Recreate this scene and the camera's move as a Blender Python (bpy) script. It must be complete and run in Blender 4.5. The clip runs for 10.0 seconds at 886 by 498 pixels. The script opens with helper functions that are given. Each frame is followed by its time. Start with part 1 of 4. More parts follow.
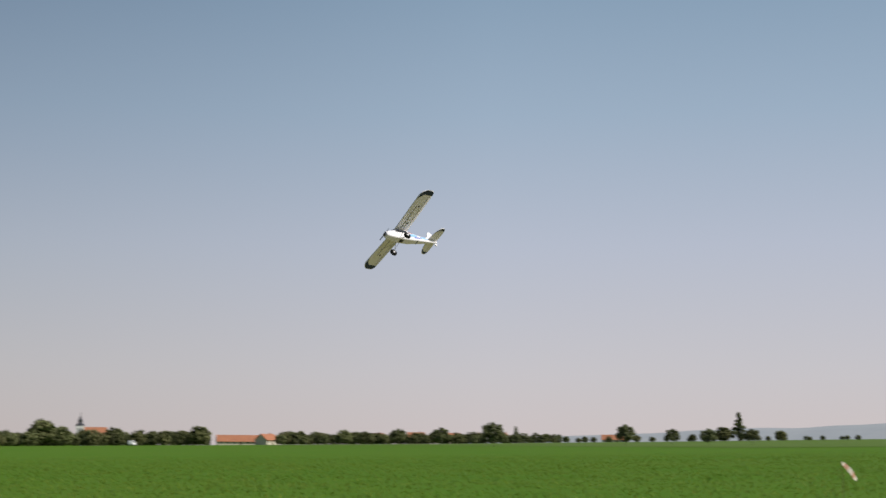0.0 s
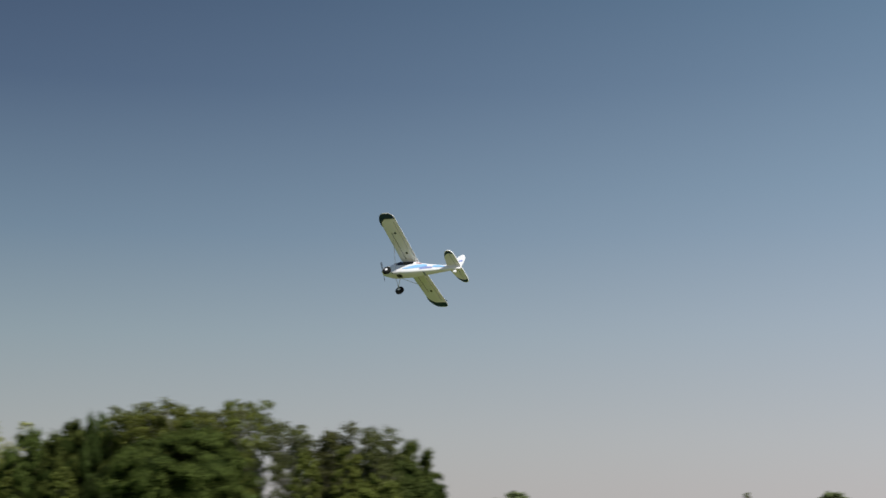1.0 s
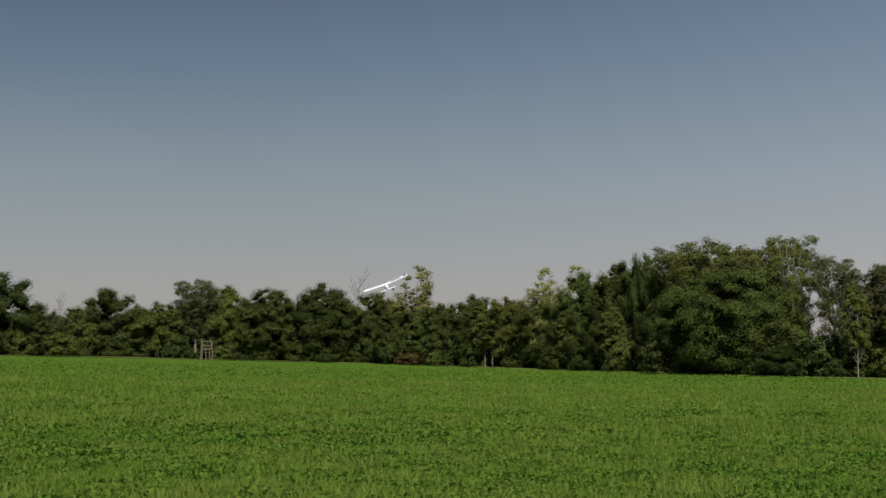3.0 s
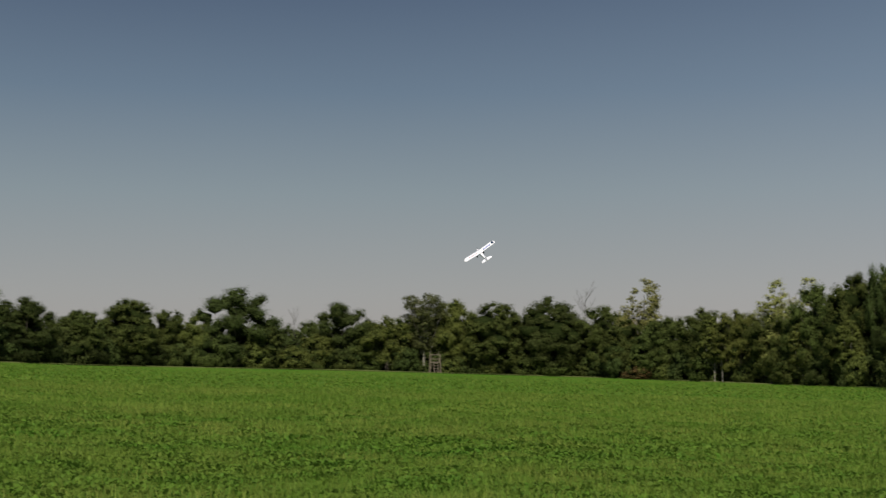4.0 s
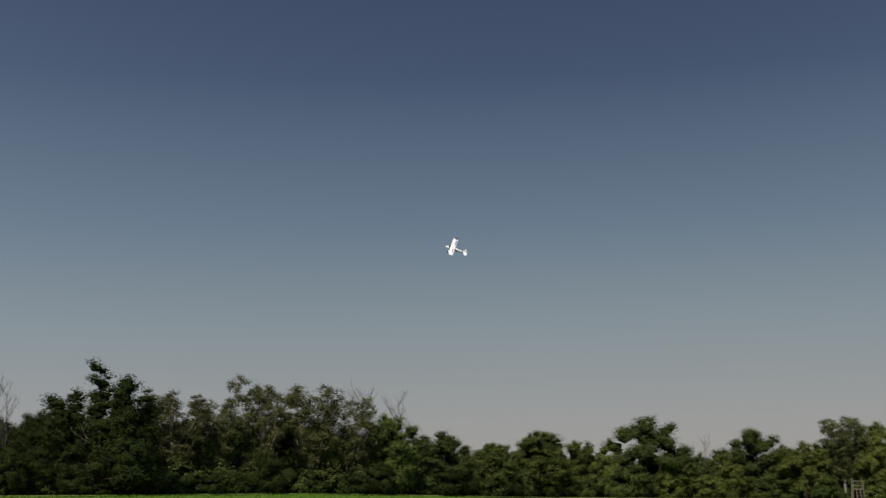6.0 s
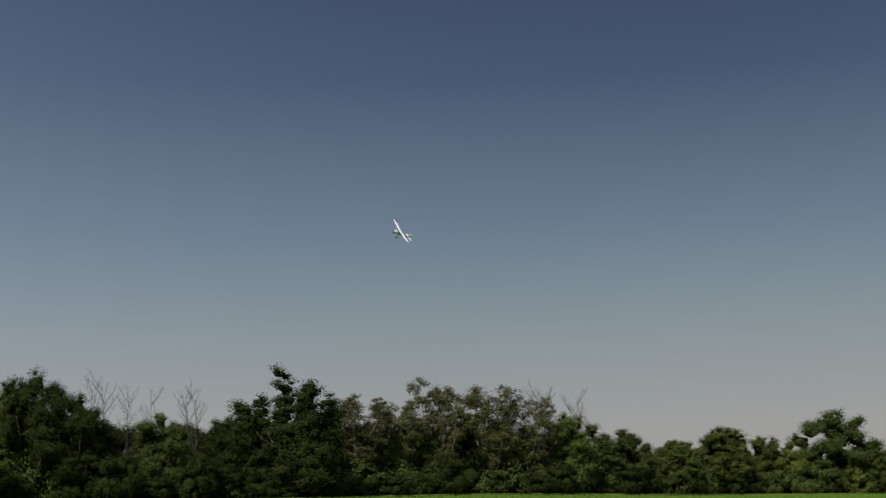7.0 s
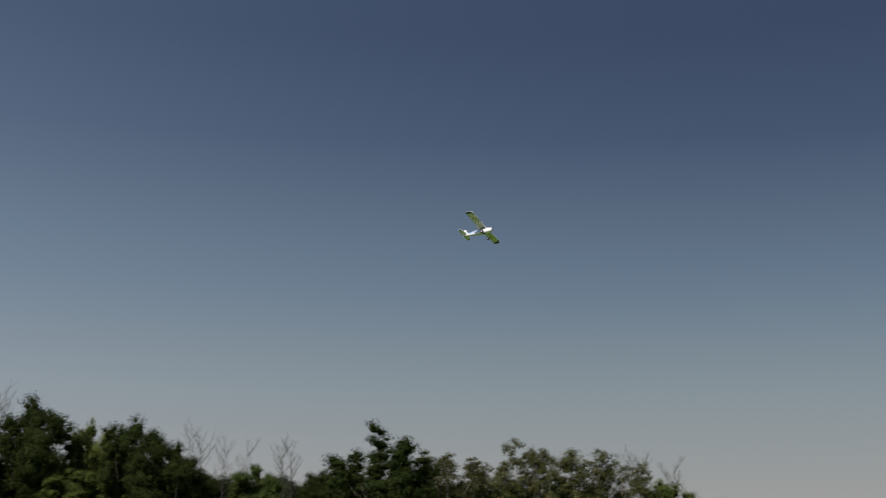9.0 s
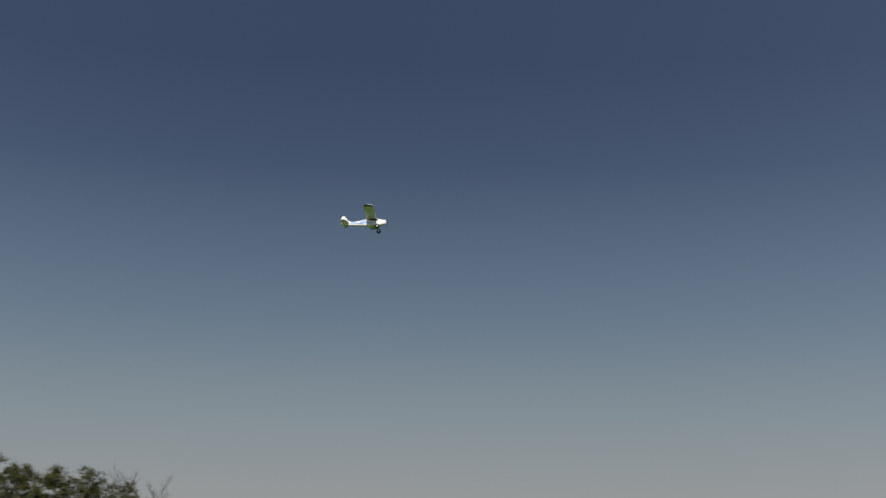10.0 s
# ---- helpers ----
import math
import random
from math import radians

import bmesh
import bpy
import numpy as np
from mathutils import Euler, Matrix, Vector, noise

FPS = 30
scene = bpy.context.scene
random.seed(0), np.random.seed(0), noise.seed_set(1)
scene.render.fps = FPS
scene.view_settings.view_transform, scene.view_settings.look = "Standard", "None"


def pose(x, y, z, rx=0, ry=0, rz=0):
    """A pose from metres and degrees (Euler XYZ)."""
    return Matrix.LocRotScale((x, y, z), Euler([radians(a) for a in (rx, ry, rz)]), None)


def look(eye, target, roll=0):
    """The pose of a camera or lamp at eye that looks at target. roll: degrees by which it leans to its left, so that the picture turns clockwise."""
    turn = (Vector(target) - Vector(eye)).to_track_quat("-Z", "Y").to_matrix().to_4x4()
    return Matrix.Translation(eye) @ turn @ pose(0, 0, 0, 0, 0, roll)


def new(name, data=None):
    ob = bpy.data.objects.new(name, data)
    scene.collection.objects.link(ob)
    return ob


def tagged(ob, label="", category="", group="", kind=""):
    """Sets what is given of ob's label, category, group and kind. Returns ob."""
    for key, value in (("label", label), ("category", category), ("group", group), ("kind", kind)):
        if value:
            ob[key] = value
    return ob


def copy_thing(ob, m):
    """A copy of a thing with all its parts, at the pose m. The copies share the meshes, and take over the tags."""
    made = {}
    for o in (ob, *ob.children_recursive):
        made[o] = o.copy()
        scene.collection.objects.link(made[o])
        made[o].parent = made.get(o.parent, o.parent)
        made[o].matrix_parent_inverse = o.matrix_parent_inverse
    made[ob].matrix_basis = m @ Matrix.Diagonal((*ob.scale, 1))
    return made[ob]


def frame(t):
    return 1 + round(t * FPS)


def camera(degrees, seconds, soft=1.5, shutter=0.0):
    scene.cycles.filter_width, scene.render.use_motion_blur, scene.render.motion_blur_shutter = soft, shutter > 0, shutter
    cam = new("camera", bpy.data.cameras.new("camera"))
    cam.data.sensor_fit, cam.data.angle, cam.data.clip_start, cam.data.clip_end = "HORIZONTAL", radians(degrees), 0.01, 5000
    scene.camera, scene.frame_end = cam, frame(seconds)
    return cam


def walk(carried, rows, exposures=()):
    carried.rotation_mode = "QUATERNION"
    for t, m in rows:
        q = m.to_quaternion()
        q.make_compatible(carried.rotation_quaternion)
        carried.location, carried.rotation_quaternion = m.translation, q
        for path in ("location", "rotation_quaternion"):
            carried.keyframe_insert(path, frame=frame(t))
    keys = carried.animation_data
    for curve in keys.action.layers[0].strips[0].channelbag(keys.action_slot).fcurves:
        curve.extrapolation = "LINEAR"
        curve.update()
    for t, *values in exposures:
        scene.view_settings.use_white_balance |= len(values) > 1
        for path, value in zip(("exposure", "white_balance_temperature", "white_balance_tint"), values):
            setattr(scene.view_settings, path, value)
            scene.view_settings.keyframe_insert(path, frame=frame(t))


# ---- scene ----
EYE = 1.7
cam = camera(34.77, 10.0, soft=1.45, shutter=0.15)
# seconds, yaw, pitch, roll of a camera that turns on the spot
TURNS = [
    (0.0, 12.82, 7.95, -0.32), (0.1, 15.54, 8.36, 0.18), (0.2, 18.65, 8.73, 0.41), (0.3, 22.51, 9.15, 0.50),
    (0.4, 26.88, 9.49, 0.51), (0.5, 31.79, 9.80, 0.44), (0.6, 37.06, 10.11, 0.37), (0.7, 42.58, 10.43, 0.18),
    (0.8, 48.33, 10.70, -0.06), (0.9, 53.99, 10.94, -0.00), (1.0, 59.17, 11.01, 0.04), (1.1, 63.52, 10.52, -0.23),
    (1.2, 67.17, 9.66, -0.50), (1.5, 74.07, 7.63, -0.29), (2.0, 78.43, 6.92, -0.09), (2.2, 78.43, 6.48, 0.41),
    (3.3, 82.32, 3.90, 0.47), (3.5, 83.67, 3.84, 0.38), (4.0, 90.03, 5.23, 0.22), (4.5, 94.56, 5.90, 0.50),
    (5.0, 98.19, 8.06, 0.45), (5.5, 102.09, 9.48, 0.50), (6.0, 106.48, 10.57, 0.90), (6.2, 108.23, 10.77, 0.95),
    (7.3, 115.61, 10.80, 1.62), (7.5, 117.01, 10.94, 1.46), (8.0, 120.86, 11.10, 0.36), (8.5, 121.89, 11.93, -0.22),
    (9.0, 117.35, 13.13, -0.90), (9.5, 107.40, 14.22, -0.98), (10.0, 97.05, 14.23, -0.81),
]
# the camera's own exposure and white balance drift a little: seconds, stops, kelvin, tint
DRIFT = ((0.0, 0.05, 6550, 10), (0.5, 0.08, 6480, 9), (1.0, 0.14, 6280, 6), (1.5, 0.07, 6400, 8), (2.0, 0.02, 6420, 8), (3.5, 0.02, 6500, 10), (4.5, -0.05, 6500, 10),
         (6.0, -0.08, 6500, 10), (7.5, 0.0, 6500, 10), (8.5, 0.0, 6500, 10), (9.0, -0.06, 6450, 10), (9.5, -0.14, 6450, 10), (10.0, -0.11, 6450, 10))
walk(cam, [(t, pose(0, 0, EYE, 90 + p, r, y)) for t, y, p, r in TURNS], DRIFT)

# ---- sky and sun ----
SUN_AZ, SUN_EL = -90.0, 43.0          # degrees to the left of +y, degrees up


def toward(az, el=0.0):
    a, e = radians(az), radians(el)
    return Vector((-math.sin(a) * math.cos(e), math.cos(a) * math.cos(e), math.sin(e)))


world = bpy.data.worlds.new("sky")
scene.world = world
world.use_nodes = True
wn, wl = world.node_tree.nodes, world.node_tree.links
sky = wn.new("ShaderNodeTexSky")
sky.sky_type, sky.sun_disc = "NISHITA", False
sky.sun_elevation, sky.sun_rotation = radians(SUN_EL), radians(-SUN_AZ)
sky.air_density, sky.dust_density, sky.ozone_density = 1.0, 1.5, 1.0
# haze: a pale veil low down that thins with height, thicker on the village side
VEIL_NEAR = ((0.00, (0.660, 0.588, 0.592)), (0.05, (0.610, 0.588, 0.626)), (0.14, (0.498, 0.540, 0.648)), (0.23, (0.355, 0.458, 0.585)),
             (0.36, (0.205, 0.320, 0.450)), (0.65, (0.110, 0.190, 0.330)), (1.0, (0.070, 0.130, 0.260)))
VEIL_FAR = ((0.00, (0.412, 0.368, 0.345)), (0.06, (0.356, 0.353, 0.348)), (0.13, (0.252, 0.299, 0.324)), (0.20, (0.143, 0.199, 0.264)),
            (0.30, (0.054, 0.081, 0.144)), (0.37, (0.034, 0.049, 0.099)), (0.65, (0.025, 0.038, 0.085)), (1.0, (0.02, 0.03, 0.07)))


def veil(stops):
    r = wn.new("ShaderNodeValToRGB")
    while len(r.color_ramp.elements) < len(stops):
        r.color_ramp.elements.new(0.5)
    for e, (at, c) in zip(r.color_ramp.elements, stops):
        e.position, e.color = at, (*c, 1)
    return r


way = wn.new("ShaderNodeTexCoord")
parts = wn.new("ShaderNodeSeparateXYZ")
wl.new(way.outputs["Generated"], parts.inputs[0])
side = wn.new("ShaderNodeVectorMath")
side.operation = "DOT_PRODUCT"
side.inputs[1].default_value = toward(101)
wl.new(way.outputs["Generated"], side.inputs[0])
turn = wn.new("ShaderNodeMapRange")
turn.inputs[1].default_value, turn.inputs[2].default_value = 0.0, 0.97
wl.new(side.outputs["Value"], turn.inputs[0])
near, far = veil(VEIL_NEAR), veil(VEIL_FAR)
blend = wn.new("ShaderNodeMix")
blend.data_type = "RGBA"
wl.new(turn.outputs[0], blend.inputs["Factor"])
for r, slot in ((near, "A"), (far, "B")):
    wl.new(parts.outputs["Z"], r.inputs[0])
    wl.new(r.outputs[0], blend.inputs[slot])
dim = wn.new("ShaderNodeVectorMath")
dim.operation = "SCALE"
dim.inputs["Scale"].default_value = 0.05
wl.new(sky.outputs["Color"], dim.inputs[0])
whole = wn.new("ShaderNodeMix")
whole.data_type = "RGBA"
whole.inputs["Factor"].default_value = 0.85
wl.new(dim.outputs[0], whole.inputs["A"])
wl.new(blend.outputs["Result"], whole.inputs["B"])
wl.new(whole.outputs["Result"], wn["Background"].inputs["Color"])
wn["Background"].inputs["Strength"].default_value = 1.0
sun = new("sun", bpy.data.lights.new("sun", "SUN"))
sun.data.energy, sun.data.angle, sun.data.color = 4.6, radians(0.53), (1.0, 0.965, 0.90)
sun.matrix_basis = look((0, 0, 0), -toward(SUN_AZ, SUN_EL))
scene.view_settings.exposure = 0.0


# ---- materials ----
def shader(name, colour, rough=0.7, other=None, scale=8.0, fine=60.0, bump=0.15, island=0.0, metal=0.0, glow=0.0, through_light=0.0, spec=0.3):
    """A surface whose colour wanders between two tones at two scales, with fine relief."""
    m = bpy.data.materials.new(name)
    m.use_nodes = True
    n, l = m.node_tree.nodes, m.node_tree.links
    b = n["Principled BSDF"]
    b.inputs["Roughness"].default_value, b.inputs["Metallic"].default_value = rough, metal
    b.inputs["Specular IOR Level"].default_value = spec
    other = other or tuple(c * 0.7 for c in colour)
    coord = n.new("ShaderNodeTexCoord")
    big, small = n.new("ShaderNodeTexNoise"), n.new("ShaderNodeTexNoise")
    big.inputs["Scale"].default_value, small.inputs["Scale"].default_value = scale, fine
    big.inputs["Detail"].default_value, small.inputs["Detail"].default_value = 3, 4
    l.new(coord.outputs["Object"], big.inputs["Vector"])
    l.new(coord.outputs["Object"], small.inputs["Vector"])
    add = n.new("ShaderNodeMath")
    add.operation = "MULTIPLY_ADD"
    add.inputs[1].default_value = 0.5
    l.new(small.outputs["Fac"], add.inputs[0])
    half = n.new("ShaderNodeMath")
    half.operation = "MULTIPLY"
    half.inputs[1].default_value = 0.5
    l.new(big.outputs["Fac"], half.inputs[0])
    l.new(half.outputs[0], add.inputs[2])
    ramp = n.new("ShaderNodeMapRange")
    ramp.inputs[1].default_value, ramp.inputs[2].default_value = 0.35, 0.65
    l.new(add.outputs[0], ramp.inputs[0])
    mix = n.new("ShaderNodeMix")
    mix.data_type = "RGBA"
    mix.inputs["A"].default_value, mix.inputs["B"].default_value = (*colour, 1), (*other, 1)
    l.new(ramp.outputs[0], mix.inputs["Factor"])
    out = mix.outputs["Result"]
    if island:
        geo, info, hsv = n.new("ShaderNodeNewGeometry"), n.new("ShaderNodeObjectInfo"), n.new("ShaderNodeHueSaturation")
        v = n.new("ShaderNodeMapRange")
        v.inputs[3].default_value, v.inputs[4].default_value = 1 - island, 1 + island
        l.new(geo.outputs["Random Per Island"], v.inputs[0])
        v2 = n.new("ShaderNodeMapRange")
        v2.inputs[3].default_value, v2.inputs[4].default_value = 0.85, 1.15
        l.new(info.outputs["Random"], v2.inputs[0])
        mul = n.new("ShaderNodeMath")
        mul.operation = "MULTIPLY"
        l.new(v.outputs[0], mul.inputs[0])
        l.new(v2.outputs[0], mul.inputs[1])
        hue = n.new("ShaderNodeMapRange")
        hue.inputs[3].default_value, hue.inputs[4].default_value = 0.485, 0.512
        l.new(info.outputs["Random"], hue.inputs[0])
        l.new(hue.outputs[0], hsv.inputs["Hue"])
        l.new(mul.outputs[0], hsv.inputs["Value"])
        l.new(out, hsv.inputs["Color"])
        out = hsv.outputs["Color"]
    l.new(out, b.inputs["Base Color"])
    if bump:
        bp = n.new("ShaderNodeBump")
        bp.inputs["Strength"].default_value, bp.inputs["Distance"].default_value = bump, 0.02
        l.new(small.outputs["Fac"], bp.inputs["Height"])
        l.new(bp.outputs[0], b.inputs["Normal"])
    if through_light:
        tr, ms = n.new("ShaderNodeBsdfTranslucent"), n.new("ShaderNodeMixShader")
        l.new(out, tr.inputs["Color"])
        ms.inputs[0].default_value = through_light
        l.new(b.outputs[0], ms.inputs[1])
        l.new(tr.outputs[0], ms.inputs[2])
        l.new(ms.outputs[0], n["Material Output"].inputs["Surface"])
    if glow:
        b.inputs["Emission Color"].default_value = (*colour, 1)
        b.inputs["Emission Strength"].default_value = glow
    return m


M_FIELD = shader("crop_ground", (0.062, 0.147, 0.011), 0.9, (0.084, 0.147, 0.015), 0.07, 3.0, 0.3, spec=0.03)
M_MOWN = shader("mown_dry_grass", (0.24, 0.225, 0.10), 0.95, (0.17, 0.175, 0.07), 0.4, 5.0, 0.3, spec=0.03)
M_CROP = shader("crop_leaf", (0.068, 0.172, 0.015), 0.6, (0.138, 0.202, 0.028), 0.22, 2.2, 0, island=0.25, spec=0.1, through_light=0.4)
M_BLADE = shader("grass_blade", (0.090, 0.205, 0.019), 0.6, (0.225, 0.280, 0.050), 0.3, 4.0, 0, island=0.3, spec=0.1, through_light=0.35)
M_STUBBLE = shader("stubble", (0.36, 0.27, 0.12), 0.95, (0.26, 0.20, 0.09), 0.1, 2.0, 0.3, spec=0.03)
M_MEADOW = shader("meadow", (0.105, 0.160, 0.036), 0.95, (0.08, 0.13, 0.027), 0.05, 1.0, 0.3, spec=0.03)
M_MARGIN = shader("dry_margin_grass", (0.17, 0.18, 0.06), 0.95, (0.11, 0.14, 0.04), 0.3, 3.0, 0.3, spec=0.03)
M_BARK = shader("bark", (0.10, 0.08, 0.06), 0.95, (0.05, 0.04, 0.03), 1.5, 12.0, 0.6)
M_PALEBARK = shader("pale_bark", (0.31, 0.28, 0.22), 0.95, (0.19, 0.165, 0.13), 1.5, 12.0, 0.6)
M_DEADBARK = shader("dead_bark", (0.075, 0.065, 0.055), 0.95, (0.045, 0.04, 0.033), 1.5, 12.0, 0.6)
LEAVES = {
    # darkest tone: the dense wood's shade is put into the leaf colour
    "shaded": shader("leaf_shaded", (0.029, 0.037, 0.010), 0.7, (0.018, 0.025, 0.007), 0.5, 3.0, 0, island=0.2, through_light=0.05, spec=0.03),
    "dark": shader("leaf_dark", (0.064, 0.080, 0.021), 0.7, (0.039, 0.052, 0.014), 0.5, 3.0, 0, island=0.2, through_light=0.07, spec=0.04),
    "mid": shader("leaf_mid", (0.086, 0.103, 0.024), 0.7, (0.053, 0.067, 0.016), 0.5, 3.0, 0, island=0.2, through_light=0.1, spec=0.05),
    "light": shader("leaf_light", (0.135, 0.146, 0.032), 0.7, (0.084, 0.098, 0.022), 0.5, 3.0, 0, island=0.2, through_light=0.15, spec=0.06),
    "olive": shader("leaf_olive", (0.088, 0.088, 0.030), 0.7, (0.056, 0.058, 0.019), 0.5, 3.0, 0, island=0.2, through_light=0.12, spec=0.05),
    "rust": shader("leaf_rust", (0.15, 0.085, 0.035), 0.7, (0.085, 0.055, 0.02), 0.5, 3.0, 0, island=0.2, through_light=0.1, spec=0.05),
    "pale": shader("leaf_pale", (0.31, 0.30, 0.085), 0.7, (0.19, 0.20, 0.055), 0.5, 3.0, 0, island=0.2, through_light=0.25, spec=0.06),
    # far village leaves: distance haze is put into these two paler tones
    "hazed": shader("leaf_hazed", (0.26, 0.265, 0.115), 0.7, (0.18, 0.19, 0.08), 0.2, 1.0, 0, island=0.2, through_light=0.35, spec=0.05),
    "hazed_dark": shader("leaf_hazed_dark", (0.19, 0.20, 0.090), 0.7, (0.13, 0.145, 0.065), 0.2, 1.0, 0, island=0.2, through_light=0.35, spec=0.05),
}
# near-black tone that paints the shade inside the crowns
M_CROWN_SHADE = shader("crown_shade", (0.020, 0.027, 0.007), 0.8, (0.012, 0.017, 0.005), 0.8, 5.0, 0.5, spec=0.0)
M_ROOF = shader("clay_roof_tile", (0.42, 0.17, 0.085), 0.9, (0.30, 0.125, 0.07), 0.4, 4.0, 0.3)
M_PLASTER = shader("cream_plaster", (0.62, 0.55, 0.43), 0.9, (0.5, 0.44, 0.35), 0.3, 6.0, 0.2)
M_WHITEWALL = shader("white_plaster", (0.74, 0.72, 0.68), 0.9, (0.6, 0.58, 0.55), 0.3, 6.0, 0.2)
M_PANE = shader("window_pane", (0.03, 0.035, 0.04), 0.15, (0.05, 0.055, 0.06), 0.5, 4.0, 0, spec=0.5)
M_WOOD = shader("stained_wood", (0.14, 0.08, 0.045), 0.8, (0.09, 0.05, 0.03), 1.0, 20.0, 0.3)
M_SLATE = shader("dark_slate", (0.06, 0.06, 0.065), 0.7, (0.04, 0.04, 0.045), 0.5, 8.0, 0.3)
# distance haze is put into the hills' pale grey-blue and a faint glow
M_HILL = shader("far_hill", (0.25, 0.262, 0.272), 1.0, (0.215, 0.232, 0.248), 0.002, 0.02, 0, glow=0.22)

# the model aeroplane
M_FOAM = shader("white_foam", (0.82, 0.785, 0.80), 0.5, (0.77, 0.735, 0.745), 6.0, 90.0, 0.05)
M_NAVY = shader("navy_decal", (0.012, 0.028, 0.06), 0.45, (0.02, 0.04, 0.075), 8.0, 90.0, 0.03)
M_SKYBLUE = shader("sky_blue_decal", (0.25, 0.48, 0.80), 0.45, (0.32, 0.54, 0.82), 8.0, 90.0, 0.03)
M_VIOLET = shader("violet_blue_decal", (0.25, 0.28, 0.55), 0.45, (0.32, 0.35, 0.60), 8.0, 90.0, 0.03)
M_RED = shader("red_decal", (0.45, 0.06, 0.06), 0.45, (0.38, 0.05, 0.05), 8.0, 90.0, 0.03)
M_GREY = shader("grey_decal", (0.30, 0.31, 0.36), 0.5, (0.26, 0.27, 0.32), 8.0, 90.0, 0.03)
M_BLACK = shader("black_plastic", (0.02, 0.02, 0.022), 0.45, (0.03, 0.03, 0.03), 12.0, 120.0, 0.05)
M_TYRE = shader("black_rubber", (0.012, 0.012, 0.012), 0.9, (0.02, 0.019, 0.018), 20.0, 150.0, 0.2, spec=0.08)
M_STEEL = shader("bare_steel_wire", (0.5, 0.5, 0.52), 0.35, (0.4, 0.4, 0.42), 20.0, 150.0, 0.02, metal=1.0)
M_CANOPY = shader("smoked_canopy", (0.02, 0.022, 0.03), 0.15, (0.03, 0.03, 0.04), 5.0, 50.0, 0, spec=0.6)


# ---- mesh helpers ----
def mesh_of(name, verts, faces, material, smooth=False):
    me = bpy.data.meshes.new(name)
    me.from_pydata([tuple(v) for v in verts], [], [tuple(f) for f in faces])
    me.materials.append(material)
    if smooth:
        me.polygons.foreach_set("use_smooth", [True] * len(me.polygons))
    me.update()
    return me


def part(name, bm, material, parent=None, label=""):
    """Links a bmesh, or a mesh, as one object under its thing."""
    if isinstance(bm, bmesh.types.BMesh):
        bmesh.ops.recalc_face_normals(bm, faces=bm.faces)
        me = bpy.data.meshes.new(name)
        bm.to_mesh(me)
        bm.free()
        me.materials.append(material)
    else:
        me = bm
    ob = new(name, me)
    ob.parent = parent
    if label:
        ob["label"] = label
    return ob


def smooth(ob):
    ob.data.polygons.foreach_set("use_smooth", [True] * len(ob.data.polygons))
    return ob


def box(bm, x0, y0, z0, x1, y1, z1, bevel=0.0):
    made = bmesh.ops.create_cube(bm, size=1.0)
    for v in made["verts"]:
        v.co = Vector((x0 + (v.co.x + .5) * (x1 - x0), y0 + (v.co.y + .5) * (y1 - y0), z0 + (v.co.z + .5) * (z1 - z0)))
    if bevel:
        bmesh.ops.bevel(bm, geom=list({e for v in made["verts"] for e in v.link_edges}), offset=bevel, segments=2, affect="EDGES")


def loft(bm, rings, caps=True):
    """Skins closed rings of equal length, one after the other."""
    rows = [[bm.verts.new(p) for p in ring] for ring in rings]
    for a, b in zip(rows, rows[1:]):
        for i in range(len(a)):
            j = (i + 1) % len(a)
            bm.faces.new((a[i], a[j], b[j], b[i]))
    if caps:
        bm.faces.new(rows[0][::-1])
        bm.faces.new(rows[-1])


def tube_rings(points, radii, sides=6):
    rings = []
    for i, p in enumerate(points):
        a, b = points[max(i - 1, 0)], points[min(i + 1, len(points) - 1)]
        d = (Vector(b) - Vector(a)).normalized()
        u = d.orthogonal().normalized()
        w = d.cross(u)
        rings.append([Vector(p) + radii[i] * (math.cos(k * math.tau / sides) * u + math.sin(k * math.tau / sides) * w) for k in range(sides)])
    return rings


def tube(bm, points, radii, sides=6):
    loft(bm, tube_rings(points, radii, sides))


# ---- lie of the land ----
AZ_KEYS = (-180, -60, -4, 12, 30, 45, 58, 61, 68, 76, 84.5, 94, 102, 112, 119, 140, 180)
SLOPES = (0.004, 0.006, 0.0090, 0.0048, 0.0014, 0.0012, 0.0010, 0.0007, 0.0042, 0.0057, 0.0101, 0.0155, 0.0187, 0.0266, 0.0291, 0.0325, 0.004)
REACHES = (900, 900, 700, 620, 600, 600, 560, 112, 112, 150, 180, 180, 175, 140, 120, 105, 900)


def slope_at(az):
    return float(np.interp(az, AZ_KEYS, SLOPES))


def reach_at(az):
    return float(np.interp(az, AZ_KEYS, REACHES))


def ground_z(x, y):
    r, az = math.hypot(x, y), math.degrees(math.atan2(-x, y))
    e = reach_at(az)
    return slope_at(az) * (r if r < e else e + (r - e) * 0.15 * math.exp(-(r - e) / 150.0))


def spot(az, r, lift=0.0):
    p = toward(az) * r
    return Vector((p.x, p.y, ground_z(p.x, p.y) + lift))


def build_ground():
    azs = [a * 1.0 for a in range(-180, 180)]
    radii = [0.0 + 1.5 * 1.12 ** k for k in range(72)]
    verts, faces = [(0, 0, 0)], []
    for r in radii:
        for a in azs:
            p = toward(a) * r
            verts.append((p.x, p.y, ground_z(p.x, p.y)))
    n = len(azs)
    for k in range(n):
        faces.append((0, 1 + k, 1 + (k + 1) % n))
    for i in range(len(radii) - 1):
        for k in range(n):
            a, b = 1 + i * n, 1 + (i + 1) * n
            faces.append((a + k, b + k, b + (k + 1) % n, a + (k + 1) % n))
    tagged(new("ground", mesh_of("ground", verts, faces, M_FIELD, True)), "wide green field of low leafy crop, gently rising", "field", kind="structure")


build_ground()


